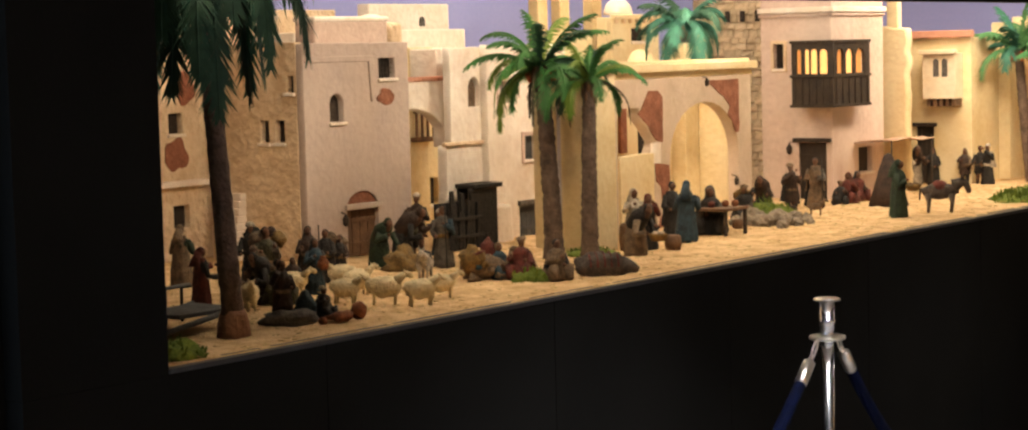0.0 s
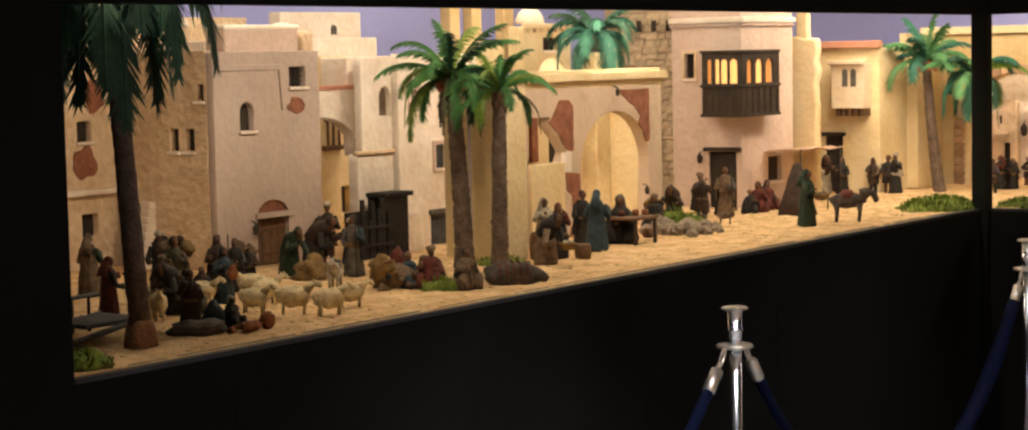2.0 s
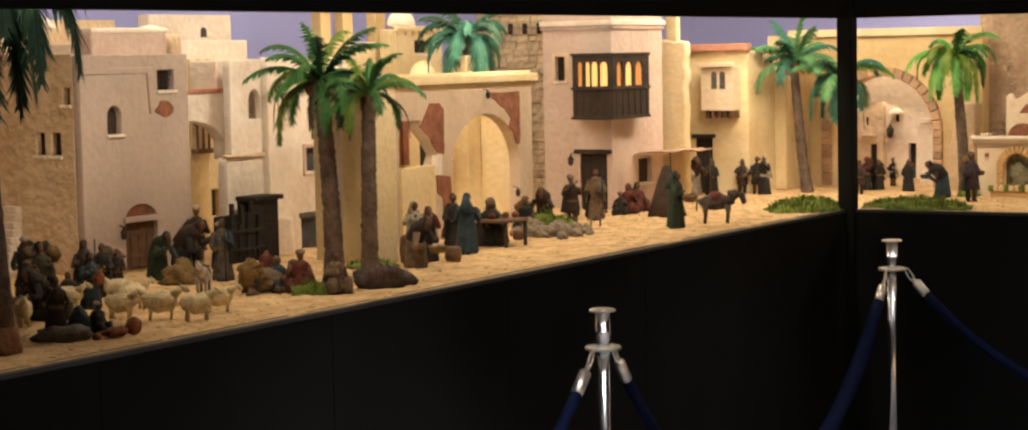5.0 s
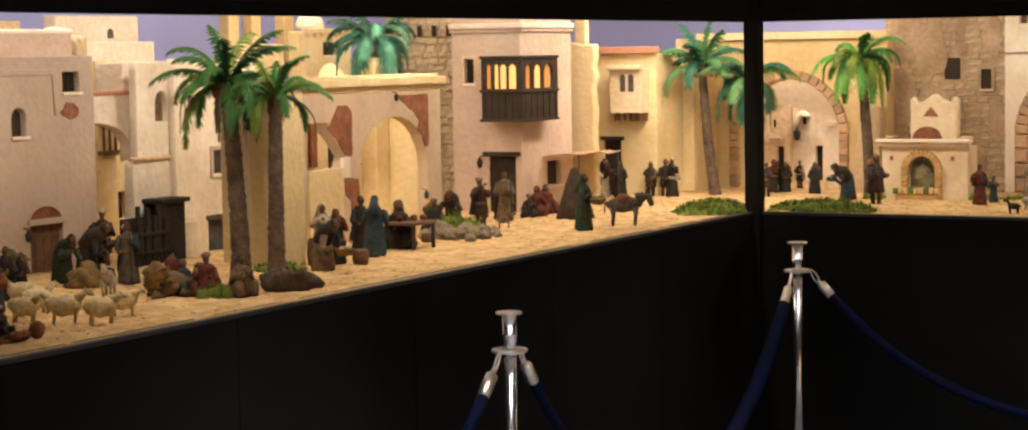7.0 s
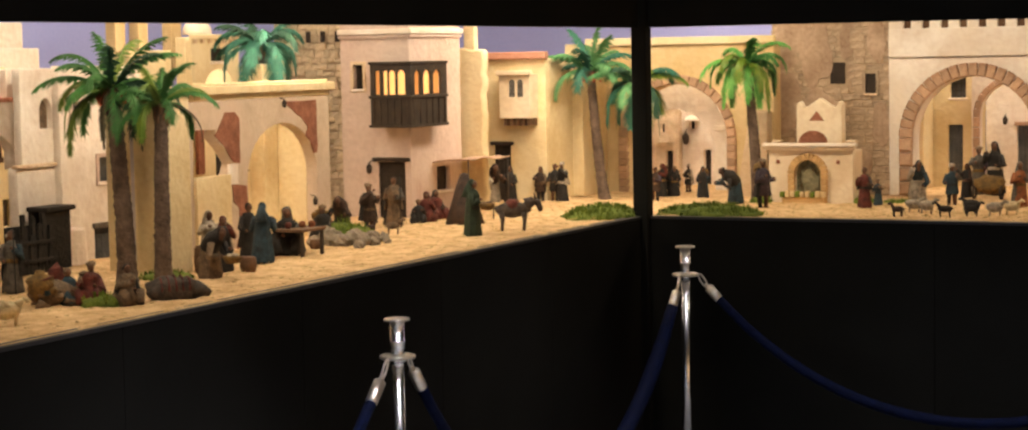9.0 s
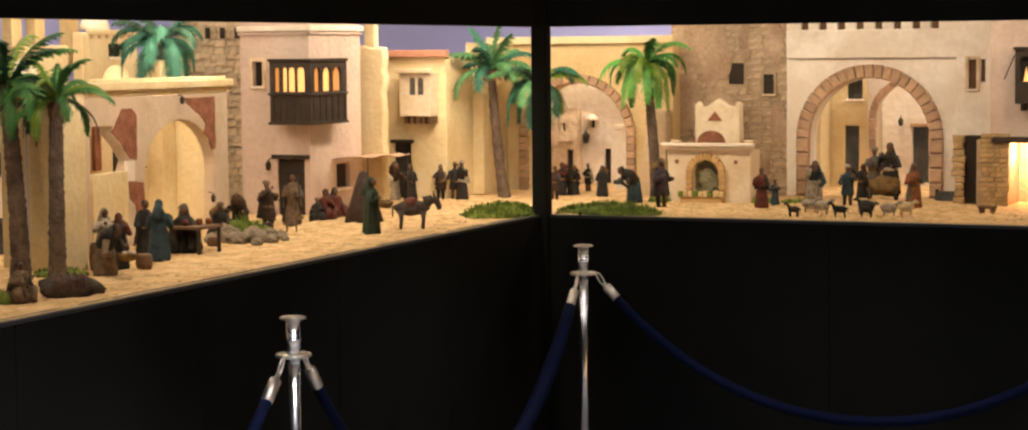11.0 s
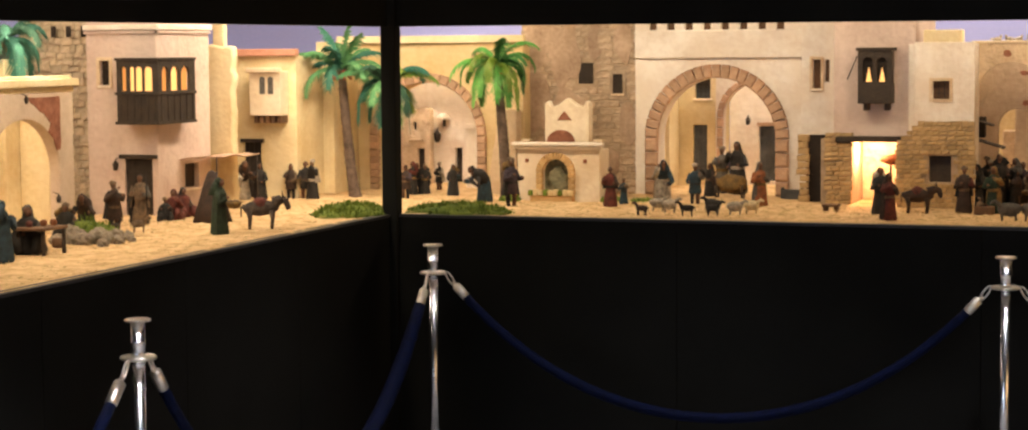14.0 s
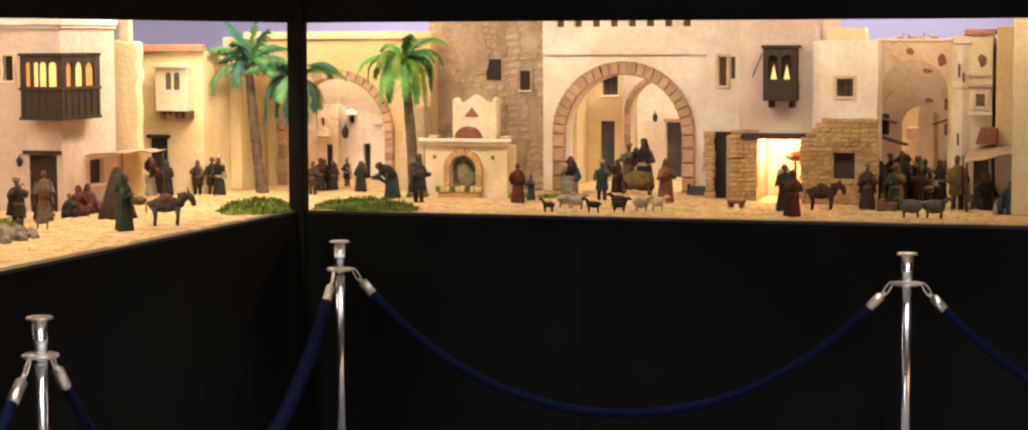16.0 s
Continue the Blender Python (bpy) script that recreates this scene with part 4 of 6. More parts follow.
pane(h, "y", 1.40, *holes[1], depth=0.004, frame=STONE, sill=True, sill_mat=CREAM)

h = thing("wall_fountain", (0.44, 0.95, Z), "cream plaster wall fountain with a brick niche and stepped gable", "fountain")
block(h, (0.245, 0.935, Z), (0.636, 1.05, 1.305), PALE, "base")
face(h, "y", 0.90, rect(0.245, 0.636, Z - 0.02, 1.308), PALE, [arch(0.368, 0.49, 1.10, 1.261)])
ledge(h, "y", 0.90, 0.228, 0.65, 1.306, 1.322, 0.02, PALE, "cornice")
ledge(h, "y", 0.90, 0.222, 0.657, 1.322, 1.338, 0.03, WHITE, "cornice")
for x in (0.255, 0.60):
    block(h, (x, 0.91, 1.338), (x + 0.045, 0.95, 1.35), CREAM, "coping_stone", 0.004)
gable = [(0.362, 1.335), (0.572, 1.335), (0.572, 1.508), (0.56, 1.522), (0.545, 1.495), (0.51, 1.505), (0.467, 1.535), (0.425, 1.505), (0.39, 1.495), (0.375, 1.522), (0.362, 1.508)]
face(h, "y", 0.945, gable, PALE, thick=0.06, name="gable", wear=0.002)
part("bare_patch", slab(arch(0.372, 0.506, 1.337, 1.392, rise=0.055), (), 0.006, 0.001), BRICKRED, h, "red half-round panel", plane_of("y", 0.941))
part("bare_patch", slab([(0.422, 1.436), (0.49, 1.436), (0.456, 1.48)], (), 0.006, 0.001), BRICKRED, h, "red triangular panel", plane_of("y", 0.941))
voussoirs(h, "y", 0.90, 0.368, 0.49, 1.10, 1.20, 0.031, 13, GOLDBRICK, course=0.026)
part("niche", slab(worn(arch(0.362, 0.496, 1.09, 1.268), 0.001), (), 0.005, 0.001), NICHE, h, "damp green-grey stone niche back", plane_of("y", 0.926))
bm = bmesh.new()
ball(bm, (0.432, 0.922, 1.16), (0.042, 0.014, 0.06), 0, 18, None, 0.9)
part("spring_stone", bm, NICHE, h)
bm = bmesh.new()
box(bm, (0.322, 0.845, Z - 0.01), (0.52, 0.90, 1.10), 0, 0.006)
part("basin", bm, GOLDBRICK, h)
for k in range(9):
    block(h, (0.314 + k * 0.0235, 0.838, 1.098), (0.334 + k * 0.0235, 0.868, 1.122 + 0.004 * (k % 2)), OCHRE if k % 3 else MOSS, "rim_stone", 0.003)
for x in (0.29, 0.568):
    block(h, (x - 0.008, 0.893, 1.245), (x + 0.008, 0.901, 1.262), BRICKRED, "ornament", 0.003)

h = thing("gate_house", (1.05, 1.5, Z), "white plaster gate house with a great brick arch", "gate house", HOUSES)
slots = [rect(0.728 + k * 0.0865, 0.764 + k * 0.0865, 1.843, 1.879) for k in range(8)]
face(h, "y", 1.40, rect(0.66, 1.47, Z - 0.04, 1.95), WHITE, [arch(0.772, 1.333, Z - 0.03, 1.62), *slots], thick=0.12, label="pale pinkish plaster wall")
for k in range(8):
    pane(h, "y", 1.40, 0.728 + k * 0.0865, 0.764 + k * 0.0865, 1.843, 1.879, BROWNWOOD, sill=False)
block(h, (0.665, 1.375, 1.712), (1.465, 1.40, 1.84), WHITE, "frieze", 0.004)
voussoirs(h, "y", 1.40, 0.772, 1.333, Z, 1.3395, 0.062, 23, BRICK, course=0.06)
h = house((0.8, 2.1), "yellow court house behind the great arch with green-grey door")
face(h, "y", 2.0, rect(0.55, 0.925, Z - 0.04, 1.75), YELLOW, [rect(0.788, 0.858, 1.11, 1.377), rect(0.797, 0.874, 1.507, 1.611)])
block(h, (0.55, 2.03, Z), (0.925, 2.2, 1.74), YELLOW)
door(h, "y", 2.0, 0.788, 0.858, 1.11, 1.375, BLUEWOOD, planks=3)
pane(h, "y", 2.0, 0.797, 0.874, 1.507, 1.611, BLUEWOOD, lattice=3)
block(h, (0.60, 1.80, Z), (0.72, 1.98, 1.70), YELLOW, "pier")
h = house((1.15, 2.15), "white court house behind the great arch with an inner brick arch")
face(h, "y", 1.90, rect(0.925, 1.45, Z - 0.04, 1.70), WHITE, [arch(0.965, 1.30, Z - 0.03, 1.585)], thick=0.06)
voussoirs(h, "y", 1.90, 0.965, 1.30, Z, 1.4175, 0.03, 15, BRICK, course=0.05)
block(h, (0.93, 2.21, Z), (1.5, 2.3, 1.72), WHITE)
face(h, "y", 2.18, rect(0.93, 1.5, Z - 0.04, 1.72), WHITE, [rect(1.083, 1.163, 1.09, 1.37)])
door(h, "y", 2.18, 1.083, 1.163, 1.09, 1.368, BLUEWOOD, planks=3, lintel=BRICK)
lantern(h, "y", 2.17, 1.03, 1.40, 0.03)

h = house((1.55, 1.45), "narrow white house with two slim framed windows")
face(h, "y", 1.35, rect(1.46, 1.66, Z - 0.03, 1.95), WHITE, [rect(1.514, 1.55, 1.571, 1.702), rect(1.568, 1.589, 1.601, 1.702)])
block(h, (1.46, 1.38, Z), (1.70, 1.6, 1.94), WHITE)
pane(h, "y", 1.35, 1.514, 1.55, 1.571, 1.702, BROWNWOOD, frame=CREAM)
pane(h, "y", 1.35, 1.568, 1.589, 1.601, 1.702, BROWNWOOD, sill=False)

h = house((1.85, 1.2), "pink plaster house over a lamplit stone-walled room")
face(h, "y", 1.0, rect(1.675, 2.03, 1.362, 1.95), PINK)
block(h, (1.675, 1.03, 1.362), (2.03, 1.6, 1.94), PINK)
block(h, (1.69, 0.965, 1.347), (1.99, 1.0, 1.372), WOOD, "lintel", 0.003)
block(h, (1.66, 1.30, Z), (2.05, 1.34, 1.36), CREAM, "back_wall", 0.003)
block(h, (1.62, 0.99, Z), (1.752, 1.44, 1.36), MORTAR, "pier")
courses(h, "y", 0.985, 1.645, 1.752, Z, 1.392, 0.03, 0.021, GOLDSTONE, seed=21)
block(h, (1.948, 1.0, Z), (2.0, 1.44, 1.36), MORTAR, "pier")
# solid dark block in place of the shade in the doorway
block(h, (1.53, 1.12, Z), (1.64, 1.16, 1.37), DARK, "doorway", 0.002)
courses(h, "y", 1.10, 1.50, 1.54, Z, 1.38, 0.03, 0.03, GOLDSTONE, seed=22)
b = block(h, (1.795, 0.905, 1.515), (1.94, 1.0, 1.60), WOOD, "balcony", 0.003, "dark timber box balcony with lamplit panes")
part("screen", slab(rect(1.795, 1.94, 1.598, 1.745), [arch(1.815, 1.86, 1.61, 1.715), arch(1.875, 1.92, 1.61, 1.715)], 0.01, 0.001), WOOD, b, "", plane_of("y", 0.905))
for u0, u1 in ((1.826, 1.853), (1.883, 1.910)):
    part("pane", slab([(u0, 1.605), (u1, 1.605), ((u0 + u1) / 2, 1.672)], (), 0.004, 0.0005), LAMPLIGHT, b, "", plane_of("y", 0.925))
# dark block behind the panes, its colour standing for the unlit inside
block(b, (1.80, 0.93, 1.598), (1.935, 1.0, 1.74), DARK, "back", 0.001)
block(b, (1.788, 0.897, 1.742), (1.947, 1.0, 1.756), WOOD, "roof", 0.002)
for u in (1.815, 1.905):
    block(b, (u, 0.93, 1.485), (u + 0.02, 1.0, 1.517), WOOD, "bracket", 0.004)
bm = bmesh.new()
tube(bm, [(1.79, 0.92, 1.72), (1.755, 0.88, 1.62)], [0.003, 0.003], 6)
part("stay", bm, WOOD, b)
lamp = bpy.data.lights.new("room_lamp", "POINT")
lamp.energy, lamp.color, lamp.shadow_soft_size = 5.0, (1.0, 0.62, 0.32), 0.03
new("room_lamp", lamp).matrix_world = pose(1.80, 1.15, 1.30)

h = house((2.15, 1.05), "cream house with golden rubble stone lower storey")
face(h, "y", 0.95, rect(2.03, 2.285, 1.36, 1.778), WHITE, [rect(2.109, 2.18, 1.535, 1.611)])
block(h, (2.0, 0.98, Z), (2.285, 1.12, 1.77), WHITE)
pane(h, "y", 0.95, 2.109, 2.18, 1.535, 1.611, BROWNWOOD, frame=CREAM, sill=False, lattice=3)
face(h, "y", 0.925, [(1.965, Z - 0.02), (2.288, Z - 0.02), (2.288, 1.44), (2.06, 1.43), (2.04, 1.39), (1.965, 1.35)], MORTAR, [rect(2.099, 2.193, 1.179, 1.293)])
pane(h, "y", 0.925, 2.099, 2.193, 1.179, 1.293, WOOD, sill=False)
courses(h, "y", 0.922, 1.965, 2.288, Z, 1.44, 0.032, 0.0205, GOLDSTONE,
        lambda u, z: not (2.085 < u < 2.207 and 1.168 < z < 1.305) and z < 1.35 + (u - 1.965) * 0.9, seed=31)
block(h, (2.06, 1.0, 1.765), (2.22, 1.12, 1.83), YELLOW, "roof", 0.006)

h = thing("market_archway", (2.43, 1.2, Z), "pale archway over the market lane with a plain vault", "archway", HOUSES)
face(h, "y", 1.10, rect(2.255, 2.60, Z - 0.03, 1.775), CREAM, [arch(2.27, 2.571, Z - 0.03, 1.695, 18)], thick=0.05)
ledge(h, "y", 1.10, 2.255, 2.60, 1.768, 1.782, 0.01, PALE, "coping")
face(h, "y", 1.30, rect(2.20, 2.62, Z - 0.03, 1.70), VAULT, [arch(2.264, 2.545, Z - 0.03, 1.60, 18)], thick=0.05)
face(h, "y", 1.60, rect(2.15, 2.62, Z - 0.03, 1.70), VAULT, [arch(2.314, 2.487, Z - 0.03, 1.474, 16)], thick=0.05)
block(h, (2.20, 1.152, Z), (2.262, 1.298, 1.70), CREAM, "side_wall", 0.002)
block(h, (2.58, 1.152, Z), (2.62, 1.60, 1.70), CREAM, "side_wall", 0.002)
patch(h, "y", 1.10, 2.403, 1.727, 0.018, 0.015, 5.0)
patch(h, "y", 1.10, 2.542, 1.69, 0.02, 0.025, 6.0)
patch(h, "y", 1.30, 2.46, 1.64, 0.02, 0.012, 7.3)
patch(h, "y", 1.60, 2.44, 1.50, 0.02, 0.012, 8.1)
for x0, x1, y, z in ((2.275, 2.385, 1.16, 1.345), (2.275, 2.34, 1.14, 1.43), (2.49, 2.56, 1.25, 1.40)):
    bm = bmesh.new()
    box(bm, (x0, y, z), (x1, y + 0.1, z + 0.008), 0, 0.002)
    for v in bm.verts:
        v.co.z -= (v.co.x - x0) * (0.3 if x0 < 2.4 else -0.35)
    part("canopy", bm, WOOD, h, "small dark timber canopy")
# dark block painted as the shade of the shop's niche
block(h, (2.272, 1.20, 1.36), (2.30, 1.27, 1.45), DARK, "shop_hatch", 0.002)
for z in (1.20, 1.36, 1.47):
    block(h, (2.545, 1.19, z), (2.575, 1.21, z + 0.05), BROWNWOOD, "window", 0.002)
h = house((2.35, 2.1), "sunlit yellow lane house at the end of the market lane")
block(h, (2.05, 2.05, Z), (2.7, 2.2, 1.75), YELLOW)
block(h, (2.365, 1.85, Z), (2.44, 2.05, 1.75), PALE, bevel=0.003)
block(h, (2.30, 1.95, Z), (2.365, 2.05, 1.36), CREAM, bevel=0.003)
h = house((2.7, 1.0), "yellow house with a turret, oriel box and dark door")
block(h, (2.60, 0.885, Z), (2.772, 1.4, 1.785), YELLOW)
face(h, "y", 0.85, rect(2.66, 2.772, Z - 0.02, 1.80), YELLOW, [rect(2.696, 2.766, Z - 0.03, 1.281)])
door(h, "y", 0.85, 2.696, 2.766, Z, 1.279, BROWNWOOD, planks=3, lintel=WOOD)
block(h, (2.655, 0.83, 1.798), (2.785, 0.95, 1.82), TILE, "cornice", 0.004)
patch(h, "y", 0.85, 2.73, 1.69, 0.017, 0.028, 7.0)
ledge(h, "y", 0.85, 2.675, 2.772, 1.625, 1.645, 0.014, YELLOW)
o = block(h, (2.682, 0.815, 1.468), (2.771, 0.85, 1.578), PALE, "oriel", 0.004, "pale cream oriel box with a small window")
ledge(o, "y", 0.815, 2.676, 2.777, 1.578, 1.592, 0.012, VAULT, "oriel_roof")
ledge(o, "y", 0.815, 2.678, 2.775, 1.462, 1.474, 0.008, PALE, "oriel_sill")
pane(o, "y", 0.813, 2.708, 2.744, 1.50, 1.552, BROWNWOOD, depth=-0.002, sill=False, frame=CREAM)
bm = bmesh.new()
lathe(bm, (2.65, 0.88, Z), [(0.046, 0), (0.042, 0.50), (0.048, 0.505), (0.048, 0.525), (0.042, 0.53), (0.042, 0.685), (0.052, 0.69), (0.052, 0.715), (0.04, 0.72), (0.01, 0.722)], 8)
for f in bm.faces:
    f.smooth = False
part("turret", bm, PALE, h, "eight-sided pale plaster turret")
for u, z0, z1 in ((2.632, 1.62, 1.675), (2.65, 1.60, 1.64), (2.625, 1.22, 1.27), (2.63, 1.335, 1.385)):
    block(h, (u, 0.832, z0), (u + 0.008, 0.845, z1), BROWNWOOD, "slit", 0.001)
bm = bmesh.new()
box(bm, (2.712, 0.76, 1.345), (2.80, 0.85, 1.412), 0, 0.004)
for v in bm.verts:
    v.co.x += 0.018 * (v.co.z > 1.38) * (v.co.x < 2.75)
part("hood", bm, BRICKRED, h, "red-brown cloth hood over the door")
h = thing("awning", (2.8, 0.75, Z), "faded pink cloth awning over the market stall", "awning")
bm = bmesh.new()
vs = [[bm.verts.new((2.68 + 0.22 * i / 6, 0.62 + 0.22 * j / 4, 1.278 + 0.0075 * i + 0.010 * j + 0.003 * math.sin(i * 2.0 + j))) for j in range(5)] for i in range(7)]
for i in range(6):
    for j in range(4):
        bm.faces.new((vs[i][j], vs[i + 1][j], vs[i + 1][j + 1], vs[i][j + 1])).smooth = True
cloth = part("cloth", bm, AWNING, h)
sol = cloth.modifiers.new("thick", "SOLIDIFY")
sol.thickness = 0.006
for x in (2.69, 2.89):
    bm = bmesh.new()
    tube(bm, [(x, 0.63, Z - 0.01), (x, 0.63, 1.282 + (x - 2.69) * 0.21)], [0.004, 0.0035], 6)
    part("pole", bm, WOOD, h)
h = house((2.9, 0.8), "ochre house at the end of the market")
block(h, (2.79, 0.80, Z), (2.86, 1.4, 1.832), OCHRE)
block(h, (2.875, 0.50, Z), (3.2, 1.2, 1.95), YELLOW)

# ---- rope barrier in the hall ----
def stanchion(x, y, label):
    s = thing("stanchion", (x, y, 0), label, "stanchion", "rope barrier")
    bm = bmesh.new()
    lathe(bm, (x, y, 0), [(0.16, 0.0), (0.16, 0.012), (0.13, 0.02), (0.03, 0.032)], 32)
    part("base", bm, CHROME, s)
    bm = bmesh.new()
    lathe(bm, (x, y, 0.03), [(0.018, 0), (0.018, 0.842)], 24)
    part("post", bm, CHROME, s)
    bm = bmesh.new()
    lathe(bm, (x, y, 0.90), [(0.021, -0.03), (0.0215, 0.0), (0.0215, 0.03), (0.024, 0.032), (0.024, 0.036), (0.0205, 0.038), (0.0205, 0.092)], 24)
    part("neck", bm, CHROME, s)
    bm = bmesh.new()
    lathe(bm, (x, y, 0.99), [(0.02, 0), (0.038, 0.004), (0.039, 0.008), (0.035, 0.011), (0.004, 0.012)], 28)
    part("cap", bm, NICKEL, s)
    bm = bmesh.new()
    ring = [(x + 0.047 * math.cos(a), y + 0.047 * math.sin(a), 0.888) for a in (2 * math.pi * k / 28 for k in range(29))]
    tube(bm, ring, [0.006] * 29, 8)
    lathe(bm, (x, y, 0.883), [(0.02, 0), (0.045, 0.002), (0.045, 0.007), (0.02, 0.009)], 24)
    part("ring", bm, NICKEL, s)
    return s


POSTS = [(0.366, -5.6), (0.366, -2.777), (0.369, -0.475), (2.560, -0.376), (4.75, -0.28)]
for x, y in POSTS:
    stanchion(x, y, "polished steel rope stanchion with round flat cap")
for (x0, y0), (x1, y1), sag in zip(POSTS, POSTS[1:], (0.74, 0.74, 0.61, 0.61)):
    a, b = Vector((x0, y0, 0.885)), Vector((x1, y1, 0.885))
    way = (b - a).normalized()
    r = thing("barrier_rope", (*((a + b) / 2)[:2], 0.36), "navy blue velvet barrier rope with steel end caps", "rope", "rope barrier")

    def at(s):
        p = a + way * 0.055 + (b - a - way * 0.11) * s
        p.z -= sag * (1 - (2 * s - 1) ** 2) * (0.86 + 0.14 * (2 * s - 1) ** 2)
        return p
    pts = [at(0.039 + 0.922 * k / 40) for k in range(41)]
    bm = bmesh.new()
    if abs(x1 - x0) < 0.1 and y1 > -1.0:
        # this rope thickens towards the corner post
        thick = [0.0165 + 0.013 * min(1.0, max(0.0, (k - 16) / 14)) - 0.008 * max(0.0, (k - 36) / 4) for k in range(41)]
    else:
        thick = [0.0165 + 0.003 * min(1.0, 4.0 * min(k, 40 - k) / 40) for k in range(41)]
    tube(bm, pts, thick, 14)
    part("rope", bm, ROPE, r)
    for s0, s1, s2 in ((0.0, 0.017, 0.039), (1.0, 0.983, 0.961)):
        bm = bmesh.new()
        p, q, e = at(s0), at(s1), at(s2)
        tube(bm, [q, q.lerp(e, 0.08), q.lerp(e, 0.1), q.lerp(e, 0.9), q.lerp(e, 0.92), e], [0.010, 0.0125, 0.018, 0.018, 0.0172, 0.0172], 16)
        c = part("end_cap", bm, NICKEL, r)
        bm = bmesh.new()
        side = way.cross(Vector((0, 0, 1)))
        loop = [p.lerp(q, 0.45) + (q - p).normalized() * 0.028 * math.cos(t) + (Vector((0, 0, 1))) * 0.015 * math.sin(t) for t in (2 * math.pi * k / 16 for k in range(17))]
        tube(bm, loop, [0.0035] * 17, 6)
        tube(bm, [p.lerp(q, 0.75), q.lerp(e, 0.06)], [0.007, 0.007], 8)
        part("snap_hook", bm, NICKEL, c)


# ---- palms ----
def palm(x, y, height, lean, radius, label, mats, fronds, length, droop, start=0.2, width=0.05, seed=1, dates=False, zbase=None, spread=(0, 360), bow=1.6, bare=0, blade=0.003, top_rise=1.35, foot=False):
    """A model palm: a ringed, tapered trunk and fronds of many narrow leaflets."""
    rng = random.Random(seed)
    z0 = Z if zbase is None else zbase
    p = thing("palm_tree", (x, y, z0), label, "palm tree", "palm trees")
    top = Vector((x + lean[0], y + lean[1], z0 + height))
    n = 46
    pts, radii = [], []
    for k in range(n + 1):
        s = k / n
        pts.append((x + lean[0] * s ** bow, y + lean[1] * s ** bow, z0 - 0.01 + (height + 0.01) * s))
        radii.append(radius * (1.2 - 0.2 * min(1, s * 9)) * (1 - 0.28 * s) * (1.0 + 0.09 * (k % 2) + 0.05 * rng.random()))
    bm = bmesh.new()
    tube(bm, pts, radii, 14)
    for v in bm.verts:
        v.co += noise.noise_vector(v.co * 60) * radius * 0.12
    part("trunk", bm, TRUNK, p)
    if foot:
        bm = bmesh.new()
        lathe(bm, (x, y, z0), [(radius * 1.6, -0.008), (radius * 1.5, 0.012), (radius * 1.42, 0.03), (radius * 1.25, 0.05), (radius * 1.0, 0.06)], 16, 0, 0.08, 5)
        part("foot", bm, CLAYFOOT, p, "pinkish clay foot of the trunk")
    bm = bmesh.new()
    for k in range(16):
        a, zz = k * 2.4, -0.055 + 0.0035 * k
        ball(bm, top + Vector((math.cos(a) * radius * 0.8, math.sin(a) * radius * 0.8, zz)), (0.007, 0.007, 0.016), 0, 6)
    part("leaf_bases", bm, BROWNWOOD, p)
    for i in range(fronds + bare):
        dry = i >= fronds
        az = math.radians(spread[0] + (spread[1] - spread[0]) * (i + rng.uniform(-0.3, 0.3)) / fronds * 1.0 + 137.5 * (spread[1] - spread[0] == 360) * i)
        rise = start + (top_rise - start) * (1 - (i + 0.5) / fronds) * rng.uniform(0.75, 1.1)
        size = length * rng.uniform(0.8, 1.1)
        fall = droop * rng.uniform(0.6, 1.35) * (0.5 + 0.6 * (i + 0.5) / fronds)
        if dry:
            rise, size, fall = rng.uniform(-0.3, 0.1), length * rng.uniform(0.75, 1.0), rng.uniform(1.5, 2.2)
        out = Vector((math.cos(az), math.sin(az), 0))
        pos, ang, spine = top + out * radius * 0.4, rise, []
        steps = 26
        for k in range(steps + 1):
            spine.append(pos.copy())
            pos = pos + (out * math.cos(ang) + Vector((0, 0, math.sin(ang)))) * size / steps
            ang = max(ang - fall / steps * (0.6 + 0.9 * k / steps), -1.5)
        bm = bmesh.new()
        tube(bm, spine[::2], [0.0042 * (1 - 0.75 * k / 13) for k in range(14)], 5)
        side = Vector((-out.y, out.x, 0))
        for k in range(2, steps):
            for half in (0, 0.5):
                base = spine[k].lerp(spine[k + 1], half)
                along = (spine[k + 1] - spine[k]).normalized()
                s = (k + half) / steps
                leaf = width * 1.15 * (0.35 + 1.3 * math.sin(math.pi * min(1, s * 0.92 + 0.06))) * rng.uniform(0.6, 1.15) * (0.30 if dry else 0.8)
                for sg in (-1, 1):
                    tip = base + (side * sg * rng.uniform(0.45, 0.8) + along * 0.62 + Vector((0, 0, -0.48 + rng.uniform(-0.2, 0.15)))) * leaf
                    mid = base.lerp(tip, 0.45) + Vector((0, 0, 0.05 * leaf))
                    w = along * blade
                    v = [bm.verts.new(c) for c in (base - w, base + w, mid + w * 1.2, tip, mid - w * 1.2)]
                    bm.faces.new(v)
        part("frond", bm, DRY if dry else mats[i % len(mats)], p, "withered thin frond" if dry else "")
    if dates:
        for k in range(5):
            a = 2 * math.pi * k / 5 + 0.5
            bm = bmesh.new()
            for j in range(14):
                ball(bm, top + Vector((math.cos(a) * (0.03 + 0.02 * rng.random()), math.sin(a) * (0.03 + 0.02 * rng.random()), -0.01 - 0.035 * rng.random())), (0.006, 0.006, 0.008), 0, 6)
            part("date_cluster", bm, DATES, p, "red date cluster")
    return p


